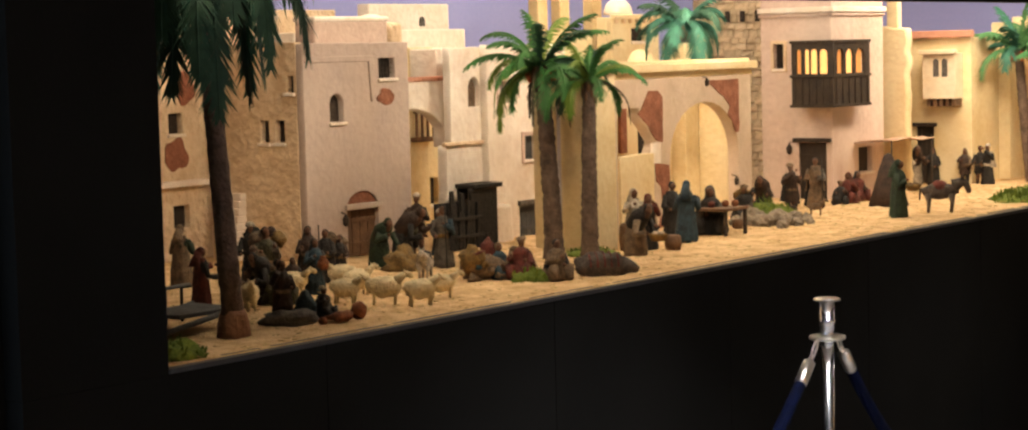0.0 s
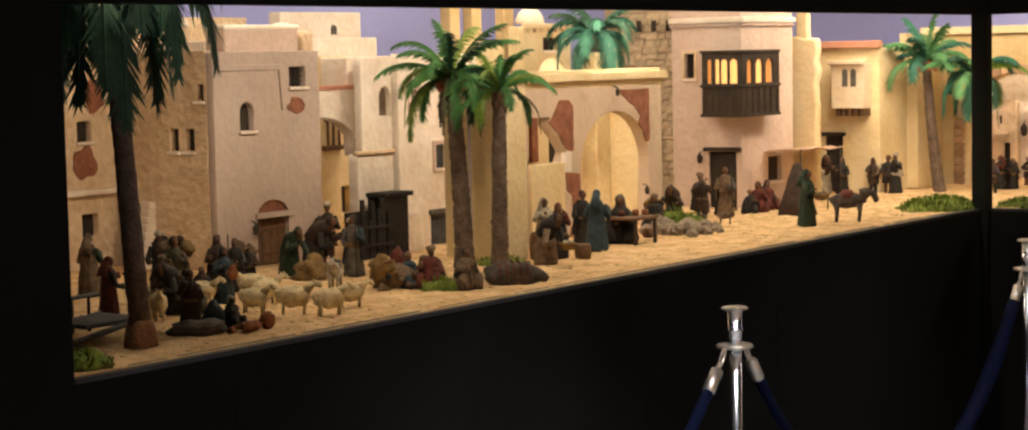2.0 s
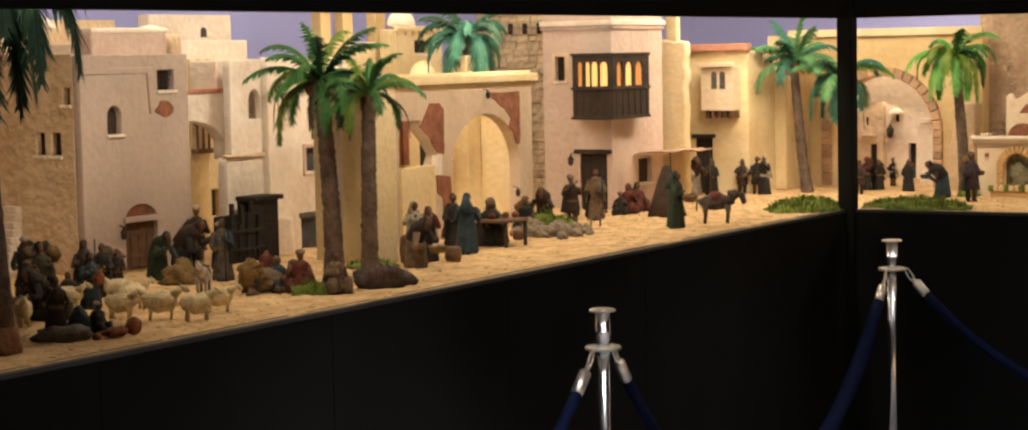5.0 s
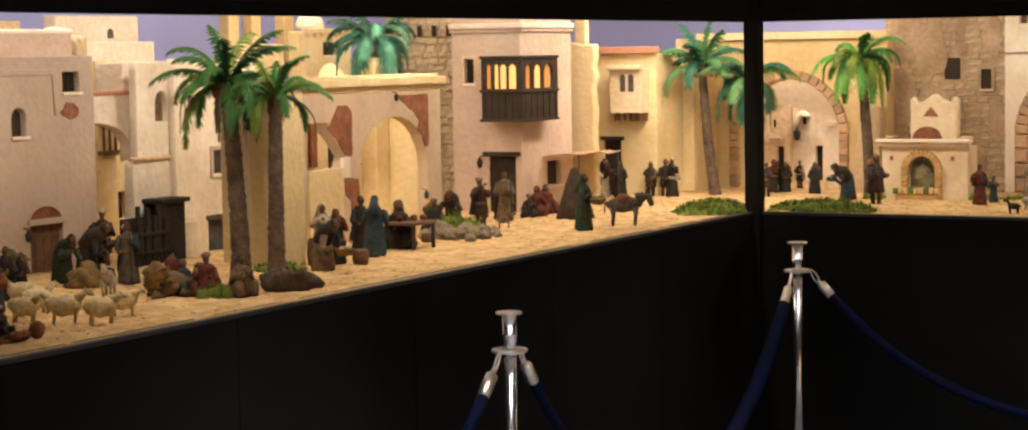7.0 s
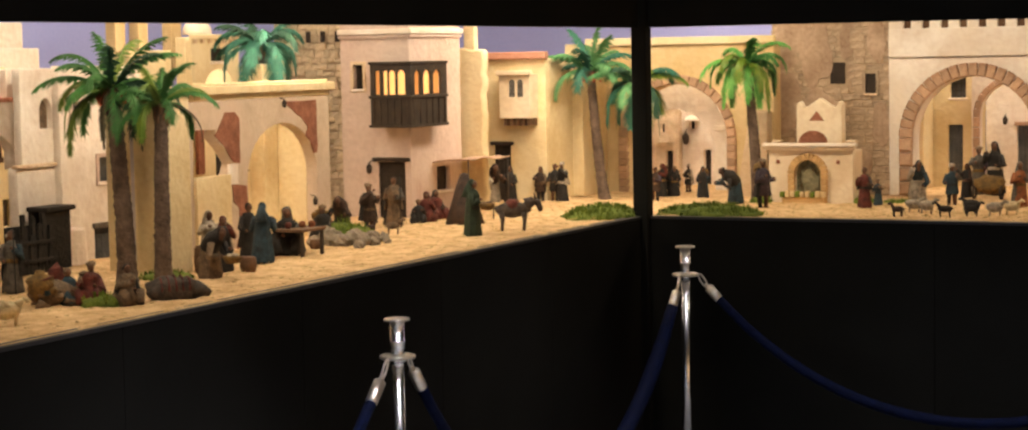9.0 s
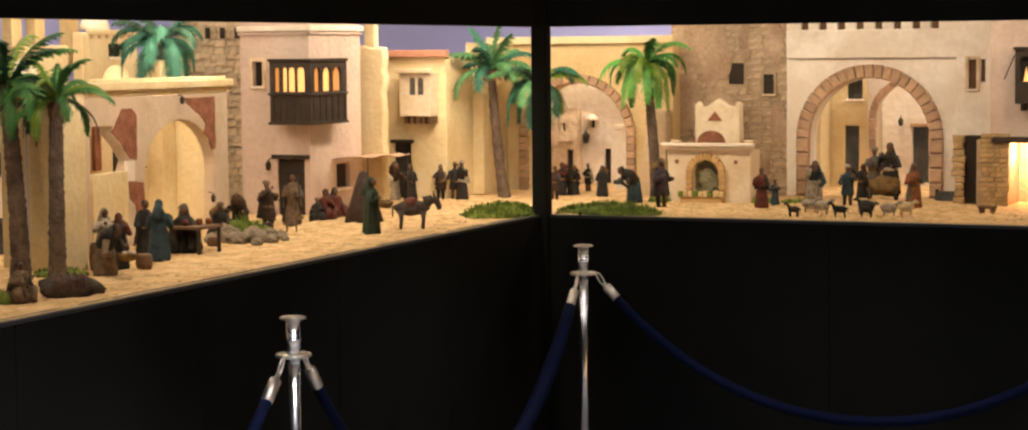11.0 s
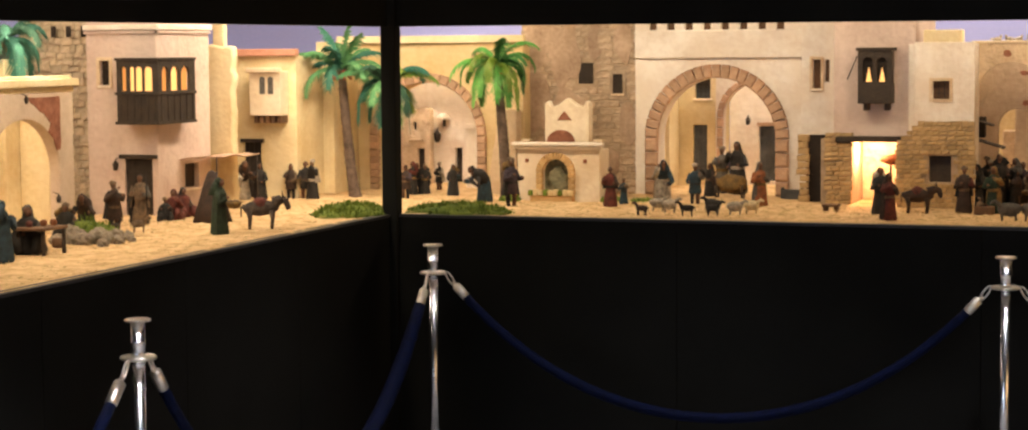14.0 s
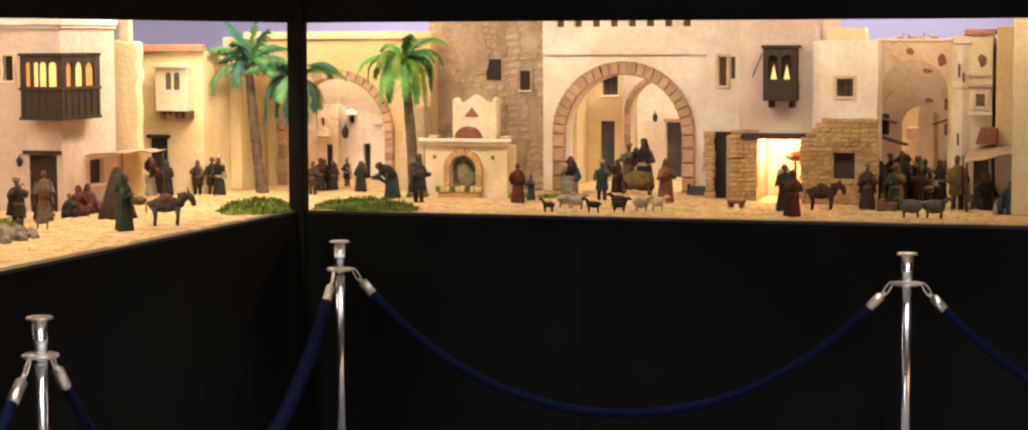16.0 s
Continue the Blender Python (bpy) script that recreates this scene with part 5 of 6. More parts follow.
palm(-0.262, -4.51, 0.88, (-0.075, 0.0), 0.0255, "large palm with drooping teal and dark fronds", [TEAL, DARKLEAF, DARKLEAF, TEAL, DARKLEAF], 34, 0.40, 3.7, -0.5, 0.056, 3, blade=0.006, foot=True, bow=1.1)
palm(-0.60, -2.755, 0.60, (-0.03, -0.01), 0.029, "green palm with red date clusters and dry lower fronds", [LEAF, LEAF, DARKLEAF, LIME, LEAF], 25, 0.265, 2.3, -0.2, 0.033, 5, True, bare=6, top_rise=1.55)
palm(-0.45, -2.775, 0.555, (0.0, 0.015), 0.026, "slim green palm against the yellow wall", [LEAF, LIME, LEAF], 16, 0.205, 2.3, 0.0, 0.026, 7, bare=2, top_rise=1.55)
palm(-1.10, -1.18, 0.075, (0.0, 0.0), 0.03, "teal palm on a roof terrace", [TEAL, DARKLEAF, TEAL], 24, 0.225, 3.2, -0.2, 0.04, 9, zbase=1.735, blade=0.0036)
palm(-0.574, 0.93, 0.60, (-0.067, 0.0), 0.025, "tall palm with mint green fronds", [MINT, TEAL, MINT], 16, 0.26, 1.7, 0.2, 0.046, 11, True, bow=0.75, blade=0.0036, top_rise=1.5)
palm(-0.40, 0.96, 0.53, (-0.02, 0.0), 0.025, "shorter palm with teal and yellowed fronds", [TEAL, MINT, LIME, TEAL, DARKLEAF], 20, 0.26, 3.5, -0.5, 0.046, 13, blade=0.0036)
palm(0.178, 0.93, 0.615, (-0.045, 0.0), 0.025, "bright green palm beside the fountain", [BRIGHTLEAF, BRIGHTLEAF, LEAF, BRIGHTLEAF, LIME], 27, 0.25, 3.9, -0.2, 0.036, 15, True, blade=0.0036)


# ---- moss, rocks, straw ----
def moss(x, y, rx, ry, hz, seed, label="tufted green moss bank"):
    rng = random.Random(seed)
    m = thing("moss_bank", (x, y, Z), label, "moss", "moss banks", "stuff")
    bm = bmesh.new()
    for k in range(int(500 * max(rx * ry / 0.02, 0.25))):
        a, r = rng.uniform(0, 6.283), math.sqrt(rng.random())
        px, py = x + rx * r * math.cos(a), y + ry * r * math.sin(a)
        h = hz * (1 - r * r) ** 0.5 + 0.004
        w = Vector((rng.uniform(-1, 1), rng.uniform(-1, 1), 0)) * 0.006
        b = Vector((px, py, Z - 0.004))
        t = b + Vector((rng.uniform(-0.012, 0.012), rng.uniform(-0.012, 0.012), h * rng.uniform(0.7, 1.15)))
        bm.faces.new([bm.verts.new(c) for c in (b - w, b + w, t + w * 0.6, t - w * 0.4)])
    part("tufts", bm, MOSS, m)
    bm = bmesh.new()
    ball(bm, (x, y, Z - 0.004), (rx * 0.96, ry * 0.96, hz * 0.85), 0, 20, None, 0.25)
    part("mound", bm, MOSS, m)


moss(-0.165, -0.06, 0.155, 0.20, 0.058, 1)
moss(0.25, 0.13, 0.24, 0.11, 0.056, 2)
moss(-0.10, -4.85, 0.06, 0.07, 0.05, 3)
moss(-0.30, -3.28, 0.06, 0.06, 0.04, 4)
moss(-0.55, -2.62, 0.10, 0.06, 0.03, 5)
moss(-0.66, -1.34, 0.045, 0.10, 0.09, 6)
moss(-0.58, -1.36, 0.05, 0.09, 0.075, 16)
moss(0.22, 0.86, 0.05, 0.05, 0.04, 7)
moss(0.66, 0.95, 0.09, 0.05, 0.03, 8)
moss(0.83, 0.95, 0.07, 0.05, 0.02, 9)


def rock(x, y, r, seed):
    bm = bmesh.new()
    ball(bm, (x, y, Z + r * 0.35), (r, r * 0.9, r * 0.95), 0, 12, pose(0, 0, 0, 20, 10, seed * 40), 0.5)
    for f in bm.faces:
        f.smooth = False
    tagged(part("rock", bm, ROCK), "rough grey rock in a mossy heap", "rock", "rocks")


for k, (x, y, r) in enumerate(((-0.56, -1.52, 0.036), (-0.62, -1.50, 0.05), (-0.51, -1.46, 0.034), (-0.55, -1.44, 0.045), (-0.48, -1.53, 0.022), (-0.52, -1.38, 0.036), (-0.48, -1.42, 0.024), (-0.50, -1.32, 0.026), (-0.46, -1.36, 0.016), (-0.67, -1.53, 0.03))):
    rock(x, y, r, k)

rng = random.Random(77)
bm = bmesh.new()
for k in range(2600):
    if k % 2:
        x, y = rng.uniform(-0.9, -0.02), rng.uniform(-4.9, 0.6)
    else:
        x, y = rng.uniform(0.0, 2.9), rng.uniform(0.03, 0.85)
    a, s = rng.uniform(0, 6.28), rng.uniform(0.004, 0.012)
    d, w = Vector((math.cos(a), math.sin(a), 0)) * s, Vector((-math.sin(a), math.cos(a), 0)) * 0.0016
    c = Vector((x, y, Z + 0.006 * noise.noise(Vector((x * 5, y * 5, 0))) + 0.006))
    bm.faces.new([bm.verts.new(v) for v in (c - d - w, c - d + w, c + d + w + Vector((0, 0, 0.003)), c + d - w)])
tagged(part("straw_litter", bm, STRAW), "scattered straw on the sand", "straw", kind="stuff")

# ---- clay figures ----
def mantle(bm, z_top, z_hem, r_top, r_hem, mi, gap, phase, back=0.004):
    """A cloak open at the front: a folded shell with an inner face."""
    n, rows = 22, 6
    for layer in (0.0, 0.0016):
        grid = []
        for i in range(rows + 1):
            k = i / rows
            z, r = z_top + (z_hem - z_top) * k, r_top + (r_hem - r_top) * k ** 0.7 - layer
            line = []
            for j in range(n + 1):
                a = math.radians(-90 + gap + (360 - 2 * gap) * j / n)
                fold = 1 + (0.03 + 0.08 * k) * math.sin(j * 1.9 + phase) + 0.03 * k * math.sin(j * 3.7 + phase * 2)
                line.append(bm.verts.new((r * fold * math.cos(a), 0.82 * r * fold * math.sin(a) + back, z)))
            grid.append(line)
        for r0, r1 in zip(grid, grid[1:]):
            for j in range(n):
                f = bm.faces.new((r0[j], r0[j + 1], r1[j + 1], r1[j]))
                f.smooth, f.material_index = True, mi


def figure(x, y, hgt, robe, cloak, turn=0.0, kind="stand", extra="", label=""):
    """A clay figure in robe and headcloth, one plain mesh."""
    rng = random.Random(f"{x:.3f} {y:.3f}")
    bm = bmesh.new()
    phase = rng.uniform(0, 6)
    yh = 0.0
    if kind == "sit":
        s, zt = hgt / 0.118, 0.088
        lathe(bm, (0, 0, 0), [(0.040, -0.004), (0.046, 0.008), (0.042, 0.026), (0.028, 0.042), (0.024, 0.06), (0.027, 0.076), (0.018, 0.086), (0.007, 0.092)], 18, 0, 0.10, 7, 0.85)
        for sg in (-1, 1):
            tube(bm, [(sg * 0.016, 0, 0.02), (sg * 0.026, -0.036, 0.036), (sg * 0.018, -0.05, 0.004)], [0.017, 0.014, 0.010], 8)
        if rng.random() < 0.6:
            mantle(bm, 0.084, 0.012, 0.02, 0.04, 1, 62, phase)
    elif kind == "bend":
        s, zt, yh = hgt / 0.142, 0.112, -0.044
        lathe(bm, (0, 0.014, 0), [(0.031, -0.004), (0.033, 0.01), (0.028, 0.05), (0.025, 0.08), (0.008, 0.096)], 18, 0, 0.10, 7, 0.85)
        tube(bm, [(0, 0.016, 0.078), (0, -0.008, 0.106), (0, -0.032, 0.114), (0, -0.04, 0.114)], [0.026, 0.026, 0.021, 0.009], 12, 1)
    else:
        s, zt = hgt / 0.182, 0.150
        if kind == "stand" and rng.random() < 0.45:
            for sg in (-1, 1):
                tube(bm, [(sg * 0.011, rng.uniform(-0.008, 0.008), 0.068), (sg * 0.012, rng.uniform(-0.01, 0.006), 0.03), (sg * 0.013, 0, -0.003)], [0.013, 0.009, 0.0075], 8, 2 if rng.random() < 0.5 else 4)
                ball(bm, (sg * 0.013, -0.006, 0.003), (0.007, 0.013, 0.005), 4, 6)
            lathe(bm, (0, 0, 0), [(0.027, 0.048), (0.029, 0.052), (0.024, 0.088), (0.026, 0.115), (0.025, 0.13), (0.016, 0.143), (0.007, 0.15)], 18, 0, 0.10, 7, 0.78)
        else:
            lathe(bm, (0, 0, 0), [(0.030, -0.004), (0.032, 0.008), (0.027, 0.045), (0.021, 0.088), (0.025, 0.115), (0.025, 0.13), (0.016, 0.143), (0.007, 0.15)], 20, 0, 0.11, 7, 0.8)
        lathe(bm, (0, 0, 0), [(0.0225, 0.084), (0.0245, 0.087), (0.0245, 0.093), (0.0225, 0.096)], 16, rng.choice((4, 5, 3)), 0.08, 7, 0.8)
        if kind == "cloak":
            mantle(bm, 0.150, 0.004, 0.016, 0.034, 1, 40, phase)
        elif rng.random() < 0.55:
            mantle(bm, 0.147, rng.uniform(0.03, 0.08), 0.018, 0.034, rng.choice((1, 1, 5, 4)), 58, phase)
    ball(bm, (0, yh - 0.003, zt + 0.015), (0.0100, 0.0112, 0.0135), 2, 10)
    tube(bm, [(0, yh * 0.85, zt - 0.006), (0, yh, zt + 0.008)], [0.007, 0.006], 8, 2)
    gear = 0 if kind == "cloak" else rng.choice((0, 1, 2))
    if gear == 0:
        ball(bm, (0, yh + 0.0035, zt + 0.018), (0.0128, 0.0128, 0.0142), 1, 12)
        tube(bm, [(0, yh + 0.007, zt + 0.018), (0, yh * 0.6 + 0.016, zt - 0.004), (0, yh * 0.4 + 0.02, zt - 0.026)], [0.011, 0.015, 0.019], 10, 1)
    elif gear == 1:
        ball(bm, (0, yh + 0.001, zt + 0.0245), (0.0145, 0.0145, 0.0085), 5, 12, pose(0, 0, 0, 18, 0, 0), 0.2)
    else:
        ball(bm, (0, yh + 0.003, zt + 0.019), (0.0112, 0.0117, 0.0115), 4, 10)
    z = zt - 0.016
    for sg in (-1, 1):
        reach = rng.choice((0.0, 0.0, 0.03)) if not extra else 0.0
        wrist = Vector((sg * rng.uniform(0.006, 0.03), yh * 0.6 - rng.uniform(0.026, 0.044) - reach * 0.4, z - rng.uniform(0.0, 0.045) + reach))
        elbow = Vector((sg * 0.034, yh * 0.6 - 0.004, z - 0.034 + reach * 0.5))
        tube(bm, [(sg * 0.0205, yh * 0.6 + 0.002, z + 0.002), elbow, elbow.lerp(wrist, 0.8)], [0.0095, 0.0092, 0.0098], 8, 1 if sg > 0 else 0)
        ball(bm, wrist, (0.0052, 0.006, 0.0052), 2, 6)
    if extra == "jug":
        lathe(bm, (0.012, -0.05, z - 0.055), [(0.01, 0), (0.02, 0.014), (0.02, 0.026), (0.009, 0.04), (0.012, 0.046)], 12, 3)
    if extra == "staff":
        tube(bm, [(0.032, -0.042, -0.002), (0.03, -0.042, 0.185)], [0.0022, 0.0022], 6, 4)
    if extra == "load":
        ball(bm, (rng.uniform(-0.01, 0.01), 0.024, z + 0.012), (0.027, 0.02, 0.022), rng.choice((3, 4, 5)), 12, None, 0.5)
    if extra == "basket":
        lathe(bm, (0, yh - 0.045, z - 0.05), [(0.018, 0), (0.026, 0.014), (0.027, 0.018), (0.02, 0.02)], 12, 3)
        for k in range(6):
            ball(bm, (0.012 * math.cos(k * 1.1), yh - 0.045 + 0.012 * math.sin(k * 1.1), z - 0.03), (0.006, 0.006, 0.006), 5, 6)
    for v in bm.verts:
        v.co += noise.noise_vector(v.co * 60 + Vector((x * 31, y * 17, 0))) * 0.0022
    m = pose(x, y, Z + 0.001, 0, 0, turn) @ Matrix.Diagonal((s, s, s, 1))
    ob = part("figurine", bm, [CLOTH[robe], CLOTH[cloak], CLOTH["skin"], CLOTH["orange" if extra == "jug" else "ochre"], CLOTH["dark"], CLOTH["white" if rng.random() < 0.4 else "tan"]], None, "", m)
    names = {"stand": "standing", "cloak": "cloaked standing", "sit": "seated", "bend": "bending"}
    return tagged(ob, label or f"{names[kind]} clay figure, {robe} robe, {cloak} headcloth", "figurine", "village figures")


def crowd(rows):
    for row in rows:
        figure(*row)


def animal(x, y, hgt, kind, mat, turn=0.0, label=""):
    """A clay animal, one plain mesh; hgt is the height of its back."""
    bm = bmesh.new()
    if kind == "lying":
        ball(bm, (0, 0, 0.3), (0.95, 0.42, 0.5), 0, 18, None, 0.35)
        tube(bm, [(0.7, 0, 0.3), (1.0, -0.1, 0.25), (1.2, -0.15, 0.14)], [0.3, 0.2, 0.1], 10)
        for k in range(5):
            px = -0.5 + k * 0.24
            r = (1 - (px / 0.95) ** 2) ** 0.5
            tube(bm, [(px, 0.44 * r * math.cos(a), 0.3 + 0.52 * r * math.sin(a)) for a in (0.05 + 3.04 * j / 10 for j in range(11))], [0.035] * 11, 6, 1)
    elif kind == "camel":
        ball(bm, (0, 0, 0.45), (0.75, 0.36, 0.42), 0, 16, None, 0.2)
        ball(bm, (-0.38, -0.12, 0.74), (0.46, 0.36, 0.40), 1, 16, None, 0.45)
        ball(bm, (0.25, 0.28, 0.86), (0.30, 0.20, 0.48), 2, 16, None, 0.35)
        for k in range(9):
            a = k * 0.7
            ball(bm, (-0.05 + 0.34 * math.cos(a), -0.22 + 0.16 * math.sin(a), 0.36 + 0.07 * (k % 4)), (0.15, 0.12, 0.11), 3 if k % 3 == 0 else (1 if k % 3 == 1 else 0), 10, None, 0.6)
        tube(bm, [(-0.75, -0.2, 0.5), (-0.4, -0.46, 0.9), (0.0, -0.3, 1.0)], [0.04, 0.045, 0.04], 8, 2)
        tube(bm, [(0.6, 0, 0.4), (0.95, 0, 0.5), (1.02, 0, 0.95)], [0.2, 0.15, 0.1], 10)
        ball(bm, (1.12, 0, 1.02), (0.2, 0.09, 0.1), 0, 10)
        for sg in (-1, 1):
            tube(bm, [(0.4, sg * 0.3, 0.2), (0.8, sg * 0.34, 0.08), (0.5, sg * 0.36, 0.05)], [0.12, 0.09, 0.07], 8)
            tube(bm, [(-0.5, sg * 0.3, 0.2), (-0.2, sg * 0.4, 0.08), (-0.6, sg * 0.4, 0.06)], [0.14, 0.09, 0.07], 8)
    else:
        slim = {"sheep": 0.86, "goat": 0.85, "donkey": 0.8, "cow": 0.95}[kind]
        low = 0.08 if kind == "sheep" else 0.0
        ball(bm, (0, 0, 0.69 - low), (0.60, 0.30 * slim + low, 0.33 * slim + low), 0, 18, None, 0.22 if kind == "sheep" else 0.1)
        if kind == "sheep":
            ball(bm, (-0.18, 0, 0.70), (0.50, 0.27, 0.27), 0, 14, None, 0.15)
        if kind == "cow":
            ball(bm, (0.1, 0, 0.76), (0.25, 0.28, 0.275), 1, 12, None, 0.4)
        for px in (0.36, -0.38):
            for sg in (-1, 1):
                tube(bm, [(px, sg * 0.15 * slim, 0.62), (px + 0.03, sg * 0.15 * slim, 0.3), (px, sg * 0.15 * slim, -0.01)], [0.13, 0.055 if kind == "donkey" else 0.06, 0.05], 8)
        up = {"goat": 1.2, "donkey": 0.98}.get(kind, 1.06)
        tube(bm, [(0.42, 0, 0.8), (0.66, 0, up - 0.08), (0.74, 0, up)], [0.2 * slim, 0.14 * slim, 0.1], 10)
        if kind == "donkey":
            tube(bm, [(0.70, 0, up + 0.02), (0.82, 0, up - 0.07), (0.90, 0, up - 0.28), (0.91, 0, up - 0.36)], [0.09, 0.115, 0.085, 0.06], 10)
        else:
            ball(bm, (0.86, 0, up - 0.04), (0.2, 0.1, 0.11), 0, 10, pose(0, 0, 0, 0, 28, 0))
        ears = 0.2 if kind == "donkey" else 0.09
        for sg in (-1, 1):
            tube(bm, [(0.74, sg * 0.07, up + 0.05), (0.70, sg * (0.1 + ears * 0.4), up + 0.05 + ears)], [0.035, 0.012], 6)
            if kind in ("goat", "cow"):
                tube(bm, [(0.76, sg * 0.05, up + 0.07), (0.68, sg * 0.12, up + 0.22)], [0.022, 0.008], 6)
        tube(bm, [(-0.55, 0, 0.8), (-0.64, 0, 0.7), (-0.64, 0, 0.4 if kind != "sheep" else 0.6)], [0.05, 0.03, 0.02], 6)
        if kind == "donkey":
            tube(bm, [(0.45, 0, 0.85), (0.7, 0, 1.0)], [0.22, 0.13], 10)
            ball(bm, (-0.02, 0, 0.82), (0.26, 0.245, 0.24), 1, 12)
    for v in bm.verts:
        v.co += noise.noise_vector(v.co * 5 + Vector((x * 31, y * 17, 0))) * 0.025
    if kind == "sheep":
        hgt *= 1.2
    m = pose(x, y, Z + 0.001, 0, 0, turn) @ Matrix.Diagonal((hgt, hgt, hgt, 1))
    second = {"cow": "dark", "donkey": "red", "lying": "red", "camel": "ochre"}.get(kind, mat)
    ob = part("donkey" if kind == "lying" else kind, bm, [CLOTH[mat], CLOTH[second], CLOTH["red"], CLOTH["blue"]], None, "", m)
    return tagged(ob, label or (f"{mat} clay {kind} on the sand" if kind != "lying" else "brown clay donkey lying under a striped blanket"), "donkey" if kind == "lying" else kind, "village animals")


# by the palm, the tall corner house and the stable
crowd([
    (-1.14, -3.83, 0.179, "green", "tan", 200, "cloak", ""),
    (-0.78, -3.84, 0.185, "dark", "brown", 300, "stand", "load"),
    (-0.62, -4.04, 0.140, "brown", "dark", 10, "bend", "basket"),
    (-0.86, -3.60, 0.165, "brown", "dark", 50, "stand", "staff"),
    (-0.58, -4.02, 0.120, "olive", "brown", 70, "sit", "load"),
    (-0.68, -4.20, 0.165, "dark", "red", 160, "cloak", ""),
    (-1.02, -3.67, 0.175, "dark", "dark", 40, "stand", "load"),
    (-0.72, -3.92, 0.194, "olive", "grey", 70, "stand", "load"),
    (-0.71, -3.98, 0.145, "dark", "olive", 30, "stand", "load"),
    (-0.33, -4.27, 0.150, "brown", "brown", 60, "cloak", ""),
    (-0.66, -3.79, 0.153, "blue", "dark", 60, "cloak", "jug"),
    (-0.82, -3.57, 0.155, "dark", "dark", 20, "stand", "load"),
    (-0.82, -3.51, 0.134, "dark", "brown", 20, "stand", "load"),
    (-0.27, -4.19, 0.080, "dark", "dark", 90, "sit", ""),
    (-0.82, -3.71, 0.085, "brown", "dark", 40, "sit", "basket"),
])
crowd([
    (-0.96, -3.16, 0.150, "green", "green", 70, "bend", ""),
    (-1.00, -2.99, 0.168, "dark", "brown", 100, "bend", ""),
    (-1.19, -2.71, 0.189, "brown", "dark", 30, "stand", ""),
    (-1.03, -2.92, 0.126, "dark", "olive", 330, "stand", ""),
    (-0.78, -3.08, 0.189, "grey", "blue", 10, "stand", "staff"),
    (-1.00, -2.83, 0.149, "blue", "dark", 10, "stand", ""),
    (-0.41, -3.29, 0.103, "blue", "tan", 70, "sit", "load"),
    (-0.35, -3.26, 0.119, "red", "red", 20, "sit", ""),
])
bm = bmesh.new()
ball(bm, (-0.275, -4.305, Z + 0.012), (0.045, 0.07, 0.024), 0, 18, pose(0, 0, 0, 0, 0, -25), 0.5)
ball(bm, (-0.29, -4.235, Z + 0.036), (0.026, 0.028, 0.036), 1, 14, None, 0.4)
tagged(part("bundle", bm, [CLOTH["grey"], CLOTH["blue"]]), "blue-grey cloth bundle lying on the sand", "bundle")
bm = bmesh.new()
ball(bm, (-0.185, -4.155, Z + 0.022), (0.02, 0.022, 0.022), 0, 12, None, 0.2)
ball(bm, (-0.19, -4.21, Z + 0.014), (0.018, 0.036, 0.014), 0, 12, None, 0.4)
ball(bm, (-0.20, -4.27, Z + 0.008), (0.012, 0.012, 0.011), 0, 10)
tube(bm, [(-0.20, -4.20, Z + 0.012), (-0.235, -4.225, Z + 0.008)], [0.009, 0.006], 8)
tagged(part("figurine", bm, CLOTH["orange"]), "small crouching reddish clay figure on the sand", "figurine", "village figures")
figure(-0.245, -3.235, 0.115, "tan", "dark", 60, "sit")
for x, y, hgt, kind, mat, turn in ((-0.32, -3.90, 0.062, "sheep", "wool", 40), (-0.215, -3.88, 0.058, "sheep", "wool", 55), (-0.275, -3.72, 0.052, "sheep", "wool", 45),
                                   (-0.43, -3.93, 0.055, "sheep", "wool", 20), (-0.50, -3.80, 0.062, "sheep", "wool", 80), (-0.68, -3.66, 0.055, "sheep", "wool", 200),
                                   (-0.68, -3.86, 0.055, "sheep", "wool", 30), (-0.56, -4.15, 0.06, "sheep", "wool", -40), (-0.60, -3.39, 0.08, "cow", "white", -60),
                                   (-0.43, -3.34, 0.085, "camel", "tan", 50), (-0.18, -3.10, 0.085, "lying", "donkey", 48)):
    animal(x, y, hgt, kind, mat, turn)
bm = bmesh.new()
ball(bm, (-0.82, -3.22, Z + 0.01), (0.06, 0.07, 0.055), 0, 18, None, 0.7)
tagged(part("straw_heap", bm, CLOTH["ochre"]), "heap of dull ochre straw on the sand", "straw heap")

# little cart and rail by the palm
c = thing("hand_cart", (-0.42, -4.5, Z), "weathered grey wooden hand cart with rails", "cart")
for k in range(4):
    block(c, (-0.50 + k * 0.038, -4.60, Z + 0.042), (-0.465 + k * 0.038, -4.40, Z + 0.052), BLUEWOOD, "board", 0.002)
for x in (-0.51, -0.35):
    bm = bmesh.new()
    tube(bm, [(x, -4.75, Z), (x, -4.40, Z + 0.05)], [0.008, 0.007], 8)
    part("shaft", bm, BLUEWOOD, c)
for k in range(5):
    bm = bmesh.new()
    tube(bm, [(-0.55, -4.62 + k * 0.055, Z), (-0.55, -4.62 + k * 0.055, Z + 0.09)], [0.004, 0.004], 6)
    part("stake", bm, WOOD, c)
bm = bmesh.new()
tube(bm, [(-0.55, -4.64, Z + 0.085), (-0.55, -4.37, Z + 0.092)], [0.005, 0.005], 6)
part("rail", bm, BLUEWOOD, c)

